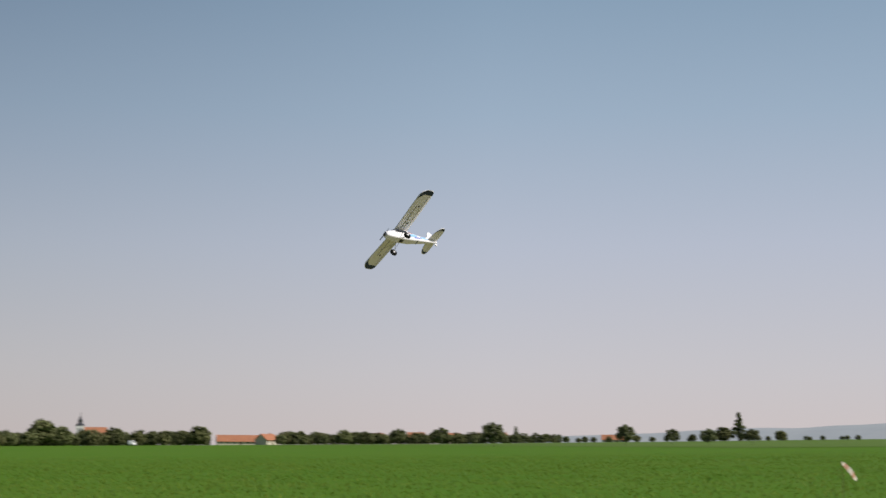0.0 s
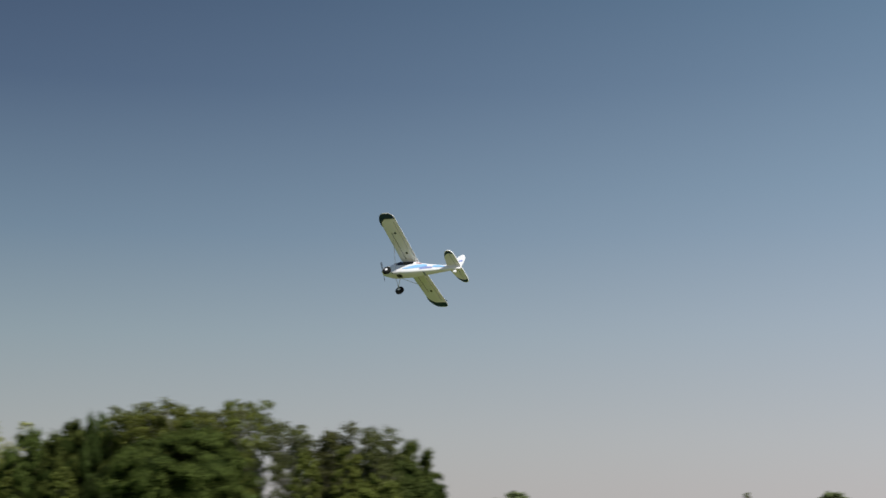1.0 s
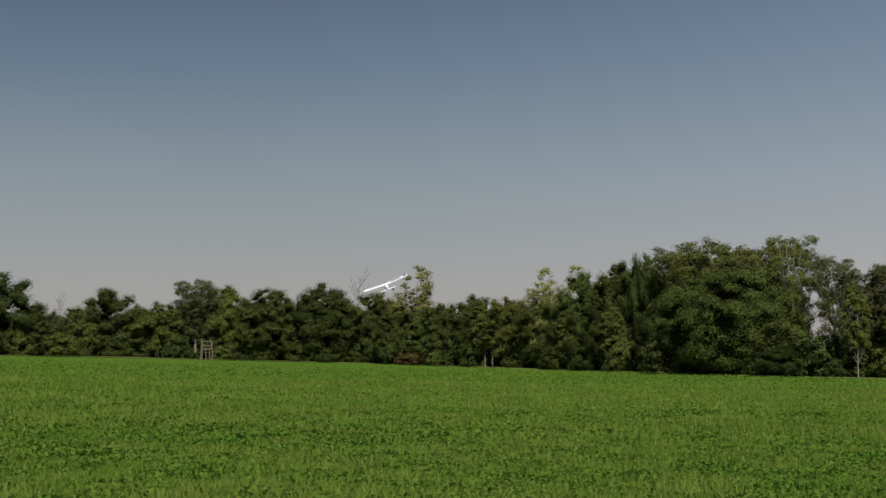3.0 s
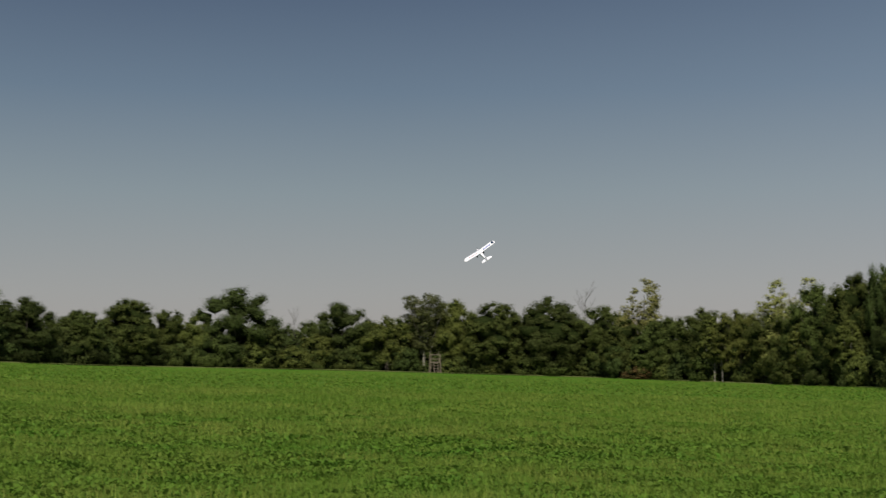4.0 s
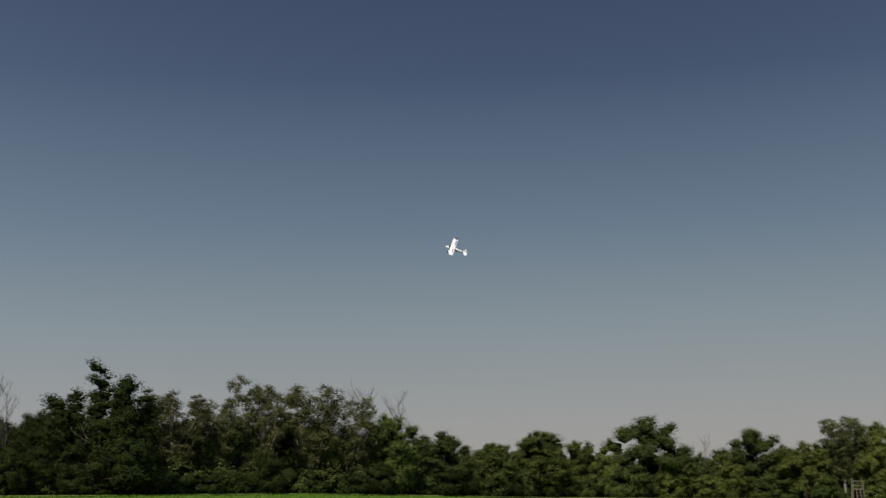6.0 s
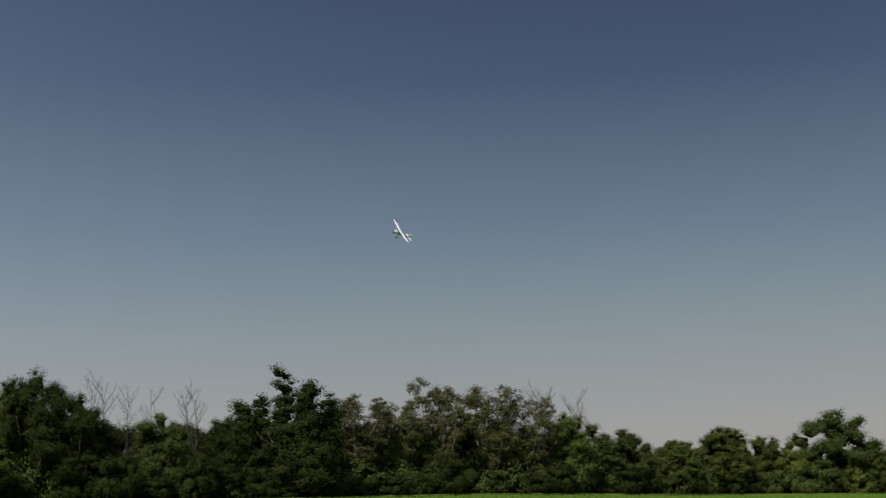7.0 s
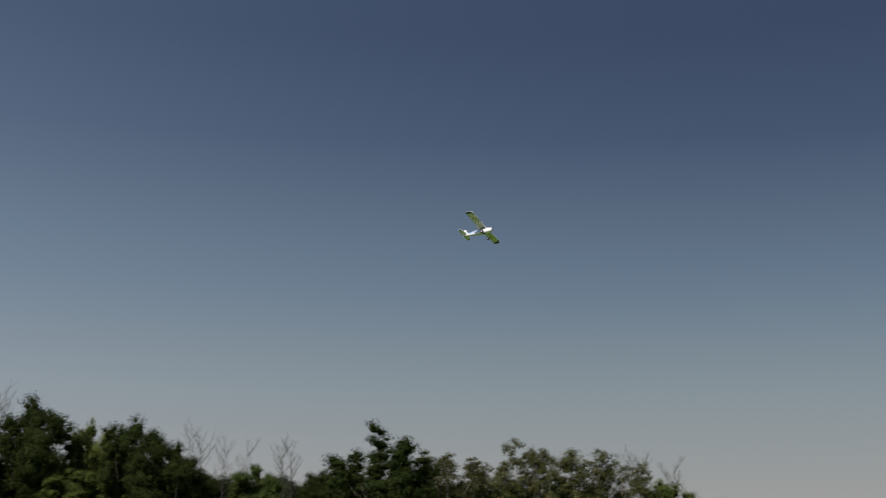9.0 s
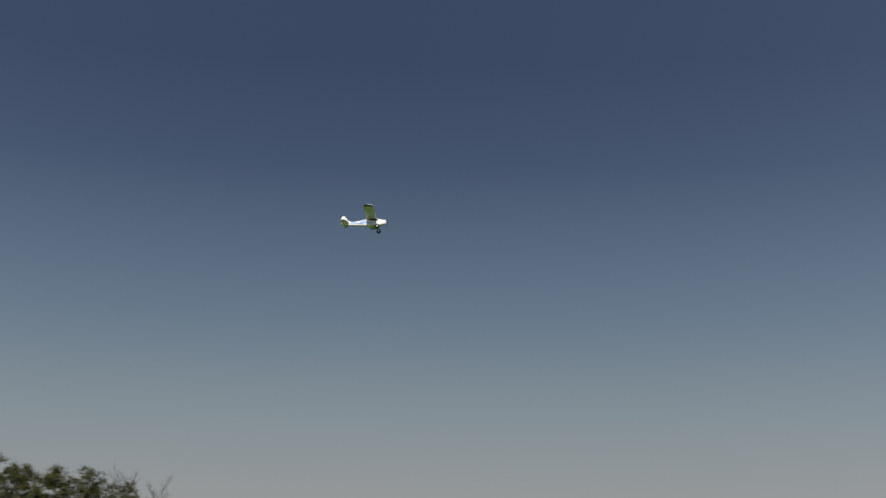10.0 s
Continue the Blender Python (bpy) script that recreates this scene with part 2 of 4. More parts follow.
def field_strip(name, az0, az1, r0, r1, material, label, lift=0.05):
    verts, faces = [], []
    steps = max(2, int((az1 - az0) * 1.5))
    for i in range(steps + 1):
        az = az0 + (az1 - az0) * i / steps
        start = r0 if isinstance(r0, (int, float)) else float(np.interp(az, *r0))
        for k in range(7):
            verts.append(spot(az, start + (r1 - start) * k / 6, lift))
    for i in range(steps):
        for k in range(6):
            a = i * 7 + k
            faces.append((a, a + 1, a + 8, a + 7))
    tagged(new(name, mesh_of(name, verts, faces, material, True)), label, "field", kind="structure")


field_strip("meadow", -14, 20, ((-14, 1, 7, 13, 20), (215, 228, 300, 420, 500)), 690, M_MEADOW, "strip of dry yellowish meadow before the village trees")
field_strip("stubble_field", 34, 60, 470, 560, M_STUBBLE, "strip of pale straw stubble before the houses")
field_strip("mown_strip", -180, 180, 0.02, 13.5, M_MOWN, "strip of short dry grass beside the crop", 0.03)
# unseen dry grass, added to throw warmer light up under the aeroplane
field_strip("grass_runway", 146, 326, 14, 70, M_MOWN, "unseen short dry grass added for warm bounce light", 0.03)
field_strip("grass_runway", -34, 53, 13.5, 37, M_MOWN, "unseen short dry grass added for warm bounce light", 0.03)
field_strip("verge", 53, 58.6, 95, 180, M_MEADOW, "lighter grass strip beside the grove")


def build_margin():
    """The thin line of dry grass along the wood's edge."""
    verts, faces = [], []
    azs = [59.2 + 0.8 * i for i in range(103)]
    for az in azs:
        e = reach_at(az)
        for dr, h in ((-0.9, 0.03), (-0.5, 0.06), (0.0, 0.08), (0.6, 0.02)):
            verts.append(spot(az, e + dr, h + 0.02 * math.sin(az * 7 + dr * 5)))
    for i in range(len(azs) - 1):
        for k in range(3):
            a = i * 4 + k
            faces.append((a, a + 1, a + 5, a + 4))
    tagged(new("field_margin", mesh_of("field_margin", verts, faces, M_MARGIN, True)), "thin line of dry grass along the wood", "field margin", kind="structure")


build_margin()


# ---- crop ----
def scatter_leaves(points, size, tilt, rng, fold=0.35):
    """Folded four-sided leaves at the points: arrays of verts and faces."""
    n = len(points)
    yaw = rng.uniform(0, math.tau, n)
    pit = rng.uniform(-tilt, tilt, n)
    rol = rng.uniform(-tilt, tilt, n)
    s = size * rng.uniform(0.6, 1.35, n)
    ca, sa, cp, sp, cr, sr = np.cos(yaw), np.sin(yaw), np.cos(pit), np.sin(pit), np.cos(rol), np.sin(rol)
    ax = np.stack([ca * cp, sa * cp, sp], 1)
    side = np.stack([-sa * cr, ca * cr, sr], 1)
    up = np.cross(ax, side)
    base = points - ax * s[:, None] * 0.5
    tip = points + ax * s[:, None] * 0.5
    left = points + side * s[:, None] * 0.34 + up * s[:, None] * fold * 0.4
    right = points - side * s[:, None] * 0.34 + up * s[:, None] * fold * 0.4
    verts = np.stack([base, left, tip, right], 1).reshape(-1, 3)
    idx = np.arange(n)[:, None] * 4
    tris = np.concatenate([idx + [0, 2, 1], idx + [0, 3, 2]], 1).reshape(-1, 3)
    return verts, tris


def fast_mesh(name, verts, tris, material):
    me = bpy.data.meshes.new(name)
    me.vertices.add(len(verts))
    me.vertices.foreach_set("co", np.asarray(verts, dtype=np.float32).ravel())
    me.loops.add(len(tris) * 3)
    me.loops.foreach_set("vertex_index", np.asarray(tris, dtype=np.int32).ravel())
    me.polygons.add(len(tris))
    me.polygons.foreach_set("loop_start", np.arange(len(tris), dtype=np.int32) * 3)
    me.polygons.foreach_set("loop_total", np.full(len(tris), 3, dtype=np.int32))
    me.materials.append(material)
    me.update(calc_edges=True)
    return me


def build_crop():
    rng = np.random.default_rng(4)
    allv, allt, base = [], [], 0
    for az0, az1, r0, r1, per, size in ((60, 112, 14, 26, 290, 0.078), (58, 113, 26, 42, 120, 0.10), (-8, 56, 39, 150, 3.5, 0.10), (56, 124, 42, 75, 22, 0.11), (56, 138, 75, 150, 5, 0.16)):
        area = radians(az1 - az0) * (r1 * r1 - r0 * r0) / 2
        n = int(area * per)
        az = rng.uniform(az0, az1, n)
        r = np.sqrt(rng.uniform(r0 * r0, r1 * r1, n))
        keep = r < np.interp(az, AZ_KEYS, REACHES) - 1
        # the far end of the sheet thins out
        if r1 == 150:
            keep &= rng.uniform(0, 1, n) < (r1 - r) / (r1 - r0) * 1.3
        az, r = az[keep], r[keep]
        x, y = -np.sin(np.radians(az)) * r, np.cos(np.radians(az)) * r
        z = np.interp(az, AZ_KEYS, SLOPES) * r
        # plants gather in tufts, with thinner places between
        wave = np.sin(x * 1.9 + 2 * np.sin(y * 0.7)) * np.sin(y * 2.3 + 2 * np.sin(x * 0.6))
        h = 0.03 + 0.07 * rng.uniform(0, 1, len(r)) + 0.05 * wave
        v, t = scatter_leaves(np.stack([x, y, z + np.maximum(h, 0.02)], 1), size, 0.35 if az0 < 0 else 0.95 if r0 < 42 else 0.55, rng)
        allv.append(v)
        allt.append(t + base)
        base += len(v)
    tagged(new("crop_leaves", fast_mesh("crop_leaves", np.concatenate(allv), np.concatenate(allt), M_CROP)), "low broad-leaved green crop covering the field", "crop", kind="stuff")


def build_blades():
    """Upright blades and stems among the crop, in tufts."""
    rng = np.random.default_rng(14)
    allv, base = [], 0
    for az0, az1, r0, r1, per, wide, tall in ((60, 113, 14, 26, 330, 0.016, 0.15), (58, 113, 26, 42, 150, 0.024, 0.17), (-8, 56, 39, 170, 7, 0.045, 0.10),
                                              (56, 126, 42, 75, 46, 0.034, 0.18), (56, 138, 75, 170, 9, 0.06, 0.10)):
        n = int(radians(az1 - az0) * (r1 * r1 - r0 * r0) / 2 * per)
        az = rng.uniform(az0, az1, n)
        r = np.sqrt(rng.uniform(r0 * r0, r1 * r1, n))
        keep = r < np.interp(az, AZ_KEYS, REACHES) - 1
        if r1 == 170:
            keep &= rng.uniform(0, 1, n) < (r1 - r) / (r1 - r0) * 1.2
        az, r = az[keep], r[keep]
        x, y = -np.sin(np.radians(az)) * r, np.cos(np.radians(az)) * r
        tuft = np.sin(x * 1.3 + 2 * np.sin(y * 0.9)) * np.sin(y * 1.7 + 2 * np.sin(x * 0.5))
        broad = np.sin(x * 0.31 + 1.5 * np.sin(y * 0.17)) * np.sin(y * 0.27 + 1.2)
        h = tall * rng.uniform(0.45, 1.3, len(r)) * (1 + 0.3 * tuft + 0.25 * broad)
        foot = np.stack([x, y, np.interp(az, AZ_KEYS, SLOPES) * r], 1)
        a = rng.uniform(0, math.tau, len(r))
        flat = np.stack([np.cos(a), np.sin(a), np.zeros(len(r))], 1) * wide * 0.5
        tip = foot + np.stack([rng.normal(0, 0.35, len(r)) * h, rng.normal(0, 0.35, len(r)) * h, h], 1)
        allv.append(np.stack([foot - flat, foot + flat, tip], 1).reshape(-1, 3))
    v = np.concatenate(allv)
    tagged(new("grass_blades", fast_mesh("grass_blades", v, np.arange(len(v)).reshape(-1, 3), M_BLADE)), "upright green blades among the low crop", "grass", kind="stuff")


build_crop()
build_blades()


# ---- trees ----
def shell(rng, n, low=-0.35):
    """Directions spread over a dome that reaches a little below its rim."""
    z = rng.uniform(low, 1.0, n)
    a = np.arange(n) * 2.399963 + rng.uniform(0, 0.9, n)
    s = np.sqrt(1 - z * z)
    return np.stack([np.cos(a) * s, np.sin(a) * s, z], 1)


def crown_clumps(rng, kind, h, w):
    """Centres and radii of a crown's leaf clumps in metres, and the masses that the limbs reach for."""
    cs, rs, masses = [], [], []

    def mass(c, r, n, r0, r1, flat=0.8, low=-0.5):
        c = np.array(c)
        masses.append((c, r))
        for d in shell(rng, n, low):
            q = rng.uniform(r0, r1)
            cs.append(c + d * np.array([1, 1, flat]) * max(r - q * 0.45, 0.1) * rng.uniform(0.8, 1.12))
            rs.append(q)

    if kind in ("round", "bush"):
        n = 190 if kind == "round" else 60
        mid, up, down = (0.46 * h, 0.54 * h, 0.44 * h) if kind == "round" else (0.3 * h, 0.7 * h, 0.3 * h)
        bulge = rng.uniform(0, math.tau, 4)
        for d in shell(rng, n, -0.95):
            a = math.atan2(d[1], d[0])
            out = 0.93 + 0.06 * math.sin(2 * a + bulge[0] + 3 * d[2]) + 0.06 * math.sin(3 * a + bulge[1]) + rng.uniform(-0.16, 0.07)
            q = rng.uniform(0.05, 0.10) * w * (1.0 if kind == "round" else 1.5)
            cs.append(np.array([d[0] * w / 2, d[1] * w / 2, d[2] * (up if d[2] > 0 else down)]) * out * (1 - q / w) + [0, 0, mid])
            rs.append(q)
        for d in shell(rng, 9, 0.0):
            masses.append((np.array([d[0] * w * 0.3, d[1] * w * 0.3, mid + d[2] * up * 0.6]), 0.22 * w))
        masses.append((np.array([0, 0, mid]), 0.36 * w))
    elif kind in ("oak", "field"):
        low = 0.34 if kind == "field" else 0.16
        for i in range(24):
            f = (i + rng.uniform(0.1, 0.9)) / 24
            z = low + (0.86 - low) * f
            u = (z - 0.52) / 0.5
            a = i * 2.4 + rng.uniform(-0.4, 0.4)
            d = w * 0.4 * math.sqrt(max(0.08, 1 - u * u)) * rng.uniform(0.55, 1.12)
            r = w * rng.uniform(0.09, 0.16)
            mass((math.cos(a) * d, math.sin(a) * d, z * h), r, 9, 0.35 * r, 0.75 * r, 1.0, -0.9)
        mass((rng.uniform(-.06, .06) * w, 0, 0.88 * h), 0.13 * w, 9, 0.05 * w, 0.085 * w, 1.1, -0.9)
        mass((0, 0, 0.7 * h), 0.2 * w, 12, 0.06 * w, 0.1 * w, 1.2, -0.9)
        mass((0, 0, 0.45 * h), 0.26 * w, 12, 0.07 * w, 0.12 * w, 1.2, -0.9)
    elif kind in ("tiered", "cone"):
        steps = 26 if kind == "tiered" else 20
        for i in range(steps):
            z = 0.12 + 0.84 * i / (steps - 1)
            u = (1 - z) ** (0.42 if kind == "tiered" else 1.0)
            a = i * 2.1 + rng.uniform(-0.5, 0.5)
            d = w * (0.5 * u * rng.uniform(0.3, 1.15) if kind == "tiered" else 0.44 * u)
            r = w * (0.06 + 0.085 * u) * rng.uniform(0.75, 1.2)
            mass((math.cos(a) * d, math.sin(a) * d, z * h), r, 8, 0.35 * r, 0.65 * r, 0.9, -0.8)
        for z in (0.25, 0.4, 0.55, 0.7, 0.85):
            mass((0, 0, z * h), w * 0.22 * (1.15 - z), 9, 0.05 * w, 0.09 * w, 1.2, -0.9)
    elif kind == "airy":
        for s in range(5):
            a = s * 1.256 + rng.uniform(-0.4, 0.4)
            lean, top = w * rng.uniform(0.16, 0.36), rng.uniform(0.84, 1.0)
            for k in range(13):
                f = 0.26 + (top - 0.26) * ((k + rng.uniform(0, 1)) / 13) ** 0.8
                b = rng.uniform(0, math.tau)
                o = w * rng.uniform(0.0, 0.17)
                c = (math.cos(a) * lean * f + math.cos(b) * o, math.sin(a) * lean * f + math.sin(b) * o, f * h)
                r = w * rng.uniform(0.07, 0.13)
                mass(c, r, 5, 0.4 * r, 0.8 * r, 0.9, -0.7)
    else:  # "tall" and "spire": upright spires of unequal height
        for s in range(6):
            a = s * 1.047 + rng.uniform(-0.3, 0.3)
            off, top = w * rng.uniform(0.16, 0.36), (1.0, 0.82, 0.96, 0.78, 0.92, 0.7)[s]
            if kind == "spire":
                off, top = (0.0, 0.30, 0.36, 0.28, 0.36, 0.32)[s] * w, (1.0, 0.84, 0.76, 0.88, 0.8, 0.72)[s]
            for k in range(8):
                f = 0.22 + (top - 0.22) * k / 7
                r = w * (0.17 - 0.085 * k / 7) * rng.uniform(0.8, 1.2)
                mass((math.cos(a) * off + rng.uniform(-.03, .03) * w, math.sin(a) * off + rng.uniform(-.03, .03) * w, f * h), r, 7, 0.35 * r, 0.75 * r, 1.2, -0.9)
    return np.array(cs), np.array(rs), masses


BALL = bmesh.new()
bmesh.ops.create_icosphere(BALL, subdivisions=1, radius=1.0)
BALL_V, BALL_F = np.array([v.co[:] for v in BALL.verts]), np.array([[v.index for v in f.verts] for f in BALL.faces])
BALL.free()


def leaves_on(rng, centres, radii, count, leaf, flat, h):
    """Pointed leaves in sprays over the clumps, facing outwards and up: verts and triangles."""
    wgt = radii ** 2
    pick = rng.choice(len(radii), count, p=wgt / wgt.sum())
    sprays = 16
    way = rng.normal(size=(len(radii), sprays, 3))
    way /= np.linalg.norm(way, axis=2)[:, :, None]
    away = centres - np.array([0, 0, 0.45 * h])
    away /= np.maximum(np.linalg.norm(away, axis=1), 0.01)[:, None]
    way += away[:, None, :] * 0.6 + np.array([0, 0, 0.2])
    way /= np.linalg.norm(way, axis=2)[:, :, None]
    way *= rng.uniform(0.45, 1.3, (len(radii), sprays, 1))
    d = way[pick, rng.integers(0, sprays, count)]
    jit = np.clip(rng.normal(size=(count, 3)), -2.2, 2.2) * 0.24
    pts = centres[pick] + (d + jit) * radii[pick][:, None] * np.array([1.1, 1.1, flat])
    nrm = d + jit * 1.2 + rng.normal(size=(count, 3)) * 0.33 + np.array([0, 0, 0.2])
    nrm /= np.linalg.norm(nrm, axis=1)[:, None]
    ax = np.cross(nrm, rng.normal(size=(count, 3)))
    ax /= np.linalg.norm(ax, axis=1)[:, None]
    side = np.cross(nrm, ax)
    s = (leaf * rng.uniform(0.65, 1.4, count))[:, None]
    verts = np.stack([pts - ax * s * 0.45 + side * s * 0.42, pts - ax * s * 0.45 - side * s * 0.42, pts + ax * s * 0.6], 1).reshape(-1, 3)
    return verts, np.arange(count * 3).reshape(-1, 3)


CORE = {"round": 0.72, "bush": 0.66, "oak": 0.5, "field": 0.5, "tiered": 0.5, "cone": 0.5, "airy": 0.2, "tall": 0.35, "spire": 0.45}


def build_tree(name, kind, tone, seed, height, width, count, leaf, label, bark=None, twigs=0):
    """A tree with its base at the origin: trunk with limbs, and a crown of many small leaves in clumps."""
    rng = np.random.default_rng(seed)
    root = new(name)
    root.empty_display_size = 0.3
    centres, radii, masses = crown_clumps(rng, kind, height, width)
    # the crown fills its height and width exactly
    top = (centres[:, 2] + radii * 0.85).max()
    grow = np.array([1, 1, height / top])
    centres = centres * grow
    masses = [(c * grow, r) for c, r in masses]
    bm = bmesh.new()
    lean = Vector((rng.uniform(-.03, .03) * height, rng.uniform(-.03, .03) * height, 0))
    stem = [Vector((0, 0, -0.3)), Vector((0, 0, height * 0.12)), lean * 0.5 + Vector((0, 0, height * 0.4)), lean + Vector((0, 0, height * 0.85))]
    thick = (0.006 if kind == "field" else 0.012 if kind in ("airy", "tall") else 0.022) * height
    tube(bm, stem, [thick * 1.3, thick, thick * 0.7, thick * 0.15], 8)
    for c, r in masses[::2]:
        c = Vector(c)
        f = rng.uniform(0.3, 0.7)
        start = lean * f + Vector((0, 0, max(height * 0.1, c.z * f)))
        mid = (start + c) / 2 + Vector((c.x * 0.12, c.y * 0.12, -0.03 * height))
        tube(bm, [start, mid, c], [thick * 0.34, thick * 0.22, thick * 0.1], 5)
        for k in range(2):
            e = c + Vector((rng.uniform(-1, 1), rng.uniform(-1, 1), rng.uniform(0.2, 1))) * r
            tube(bm, [mid.lerp(c, 0.6), (c + e) / 2, e], [thick * 0.14, thick * 0.09, thick * 0.03], 4)
    for k in range(twigs):
        a = rng.uniform(0, math.tau)
        start = Vector((math.cos(a) * width * 0.1, math.sin(a) * width * 0.1, height * rng.uniform(0.5, 0.75)))
        end = start + Vector((math.cos(a) * width * rng.uniform(.1, .3), math.sin(a) * width * rng.uniform(.1, .3), height * rng.uniform(0.12, 0.24)))
        mid = (start + end) / 2 + Vector((rng.uniform(-.3, .3), rng.uniform(-.3, .3), 0))
        tube(bm, [start, mid, end], [0.05, 0.035, 0.012], 4)
    part("trunk", bm, bark or M_BARK, root)
    v, t = leaves_on(rng, centres, radii, count, leaf, 0.8 if kind in ("airy", "tiered") else 0.95, height)
    vs, ts, base = [v], [t], len(v)
    # added dark balls paint the crown's inner shade and block sky between leaves
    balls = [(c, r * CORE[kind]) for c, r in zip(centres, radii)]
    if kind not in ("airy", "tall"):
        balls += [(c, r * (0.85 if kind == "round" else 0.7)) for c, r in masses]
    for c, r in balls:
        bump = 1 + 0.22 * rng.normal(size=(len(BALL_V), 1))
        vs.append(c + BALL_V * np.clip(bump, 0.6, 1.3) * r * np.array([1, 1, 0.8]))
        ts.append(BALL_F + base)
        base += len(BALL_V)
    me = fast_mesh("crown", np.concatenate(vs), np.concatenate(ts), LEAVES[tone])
    me.materials.append(M_CROWN_SHADE)
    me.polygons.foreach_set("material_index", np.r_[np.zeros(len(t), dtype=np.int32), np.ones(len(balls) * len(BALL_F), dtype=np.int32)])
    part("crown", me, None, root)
    tagged(root, label, "tree")
    return root


def build_snag(seed, height, label):
    rng = np.random.default_rng(seed)
    bm = bmesh.new()
    stem = [Vector((0, 0, -0.3)), Vector((rng.uniform(-.3, .3), 0, height * 0.5)), Vector((rng.uniform(-.6, .6), 0.2, height))]
    tube(bm, stem, [0.08, 0.045, 0.008], 6)
    for k in range(26):
        f = rng.uniform(0.3, 0.98)
        s = stem[0].lerp(stem[1], f * 2) if f < .5 else stem[1].lerp(stem[2], f * 2 - 1)
        a = rng.uniform(0, math.tau)
        ln = height * rng.uniform(.1, .24)
        e = s + Vector((math.cos(a) * ln * .6, math.sin(a) * ln * .6, ln * .8))
        tube(bm, [s, s.lerp(e, .5) + Vector((0, 0, -.1)), e], [0.024, 0.015, 0.005], 4)
        for q in range(4):
            s2 = s.lerp(e, rng.uniform(.4, .9))
            tube(bm, [s2, s2 + Vector((rng.uniform(-.6, .6), rng.uniform(-.6, .6), rng.uniform(.3, .9)))], [0.010, 0.004], 4)
    return tagged(part("dead_tree", bm, M_DEADBARK, None), label, "tree")


BASE_H = 10.0


def variants(kind, tone, n, width, count, leaf, label, seed, bark=None, twigs=0):
    return [[build_tree("tree", kind, tone, seed + i, BASE_H, width, count, leaf, label, bark, twigs), False, width * (0.75 if kind in ("airy", "tall") else 1)] for i in range(n)]


TREES = {
    "B": variants("round", "mid", 1, 10.0, 90000, 0.095, "very broad dark green tree, foliage down to the ground", 9),
    "d": variants("round", "dark", 1, 8.0, 42000, 0.11, "dark green broad-leaved tree with a dense rounded crown", 10),
    "r": variants("round", "mid", 2, 7.0, 38000, 0.11, "mid-green broad-leaved tree with a rounded crown", 20) + variants("oak", "mid", 3, 7.0, 38000, 0.11, "mid-green broad-leaved tree with an uneven crown", 24),
    "l": variants("oak", "light", 3, 7.0, 38000, 0.11, "light yellowish-green leafy tree with an uneven crown", 30),
    "p": variants("tall", "pale", 2, 5.0, 36000, 0.095, "pale yellow-green tree with a ragged top", 40, M_PALEBARK, 4),
    "a": variants("airy", "olive", 4, 6.0, 24000, 0.105, "tall olive-brown thin-leaved tree, sky showing through", 50, M_PALEBARK, 3),
    "A": variants("airy", "light", 3, 6.0, 24000, 0.105, "tall light olive-green tree with a thin spreading crown", 55, M_PALEBARK, 2),
    "f": variants("field", "light", 2, 4.0, 16000, 0.11, "slender young tree on a pale bare trunk", 90, M_PALEBARK),
    "o": variants("oak", "dark", 3, 7.5, 40000, 0.11, "dark oak with a broken lobed crown", 60),
    "x": variants("oak", "shaded", 3, 7.5, 40000, 0.11, "oak with a broken lobed crown, shade put into its leaf colour", 160),
    "k": variants("spire", "shaded", 1, 7.0, 42000, 0.11, "tall tree with a lobed crown and narrow top, shade put into its leaf colour", 70),
    "b": variants("round", "dark", 2, 9.0, 18000, 0.18, "dark tree inside the wood", 74) + variants("oak", "mid", 2, 9.0, 18000, 0.18, "mid-green tree inside the wood", 76),
}
SNAGS = [[build_snag(80 + i, BASE_H, "bare grey dead tree with fine twigs"), False, 1.0] for i in range(3)]
COUNTER = {}


def plant(pool, az, r, height, width, group):
    """Stands a tree of the pool at az, r with its true height and width."""
    k = COUNTER.get(id(pool), 0)
    COUNTER[id(pool)] = k + 1
    entry = pool[k % len(pool)]
    m = Matrix.Translation(spot(az, r)) @ pose(0, 0, 0, 0, 0, (k * 77) % 360)
    if entry[1]:
        ob = copy_thing(entry[0], m)
    else:
        ob, entry[1] = entry[0], True
        ob.matrix_basis = m
    s = min(width / entry[2], 1.3 * height / BASE_H) if width else height / BASE_H
    ob.scale = (s, s, height / BASE_H)
    return tagged(ob, group=group)


def plant_row(pool, rows, back, group):
    """Rows: azimuth, elevation of the top, width in degrees."""
    for az, el, wide in rows:
        r = reach_at(az) + back
        top = EYE + r * math.tan(radians(el))
        g = spot(az, r).z
        plant(pool, az, r, top - g, 1.1 * radians(wide) * r if wide else 0, group)


WOOD = "trees of the wood edge"
plant_row(TREES["B"], [(69.3, 4.0, 6.0)], 2, WOOD)
plant_row(TREES["a"], [(90.8, 3.46, 2.2)], 3, WOOD)
plant_row(TREES["a"], [(65.4, 4.16, 1.9), (63.4, 4.01, 1.9), (61.8, 3.9, 1.9), (117.1, 4.93, 2.2), (115.4, 4.81, 1.6), (113.7, 5.53, 1.8), (111.8, 5.16, 2.2), (110.3, 4.71, 1.7)], 5, WOOD)
plant_row(TREES["a"], [(64.2, 3.65, 1.4)], 6, WOOD)
plant_row(TREES["A"], [(67.0, 4.94, 1.7)], 7, WOOD)
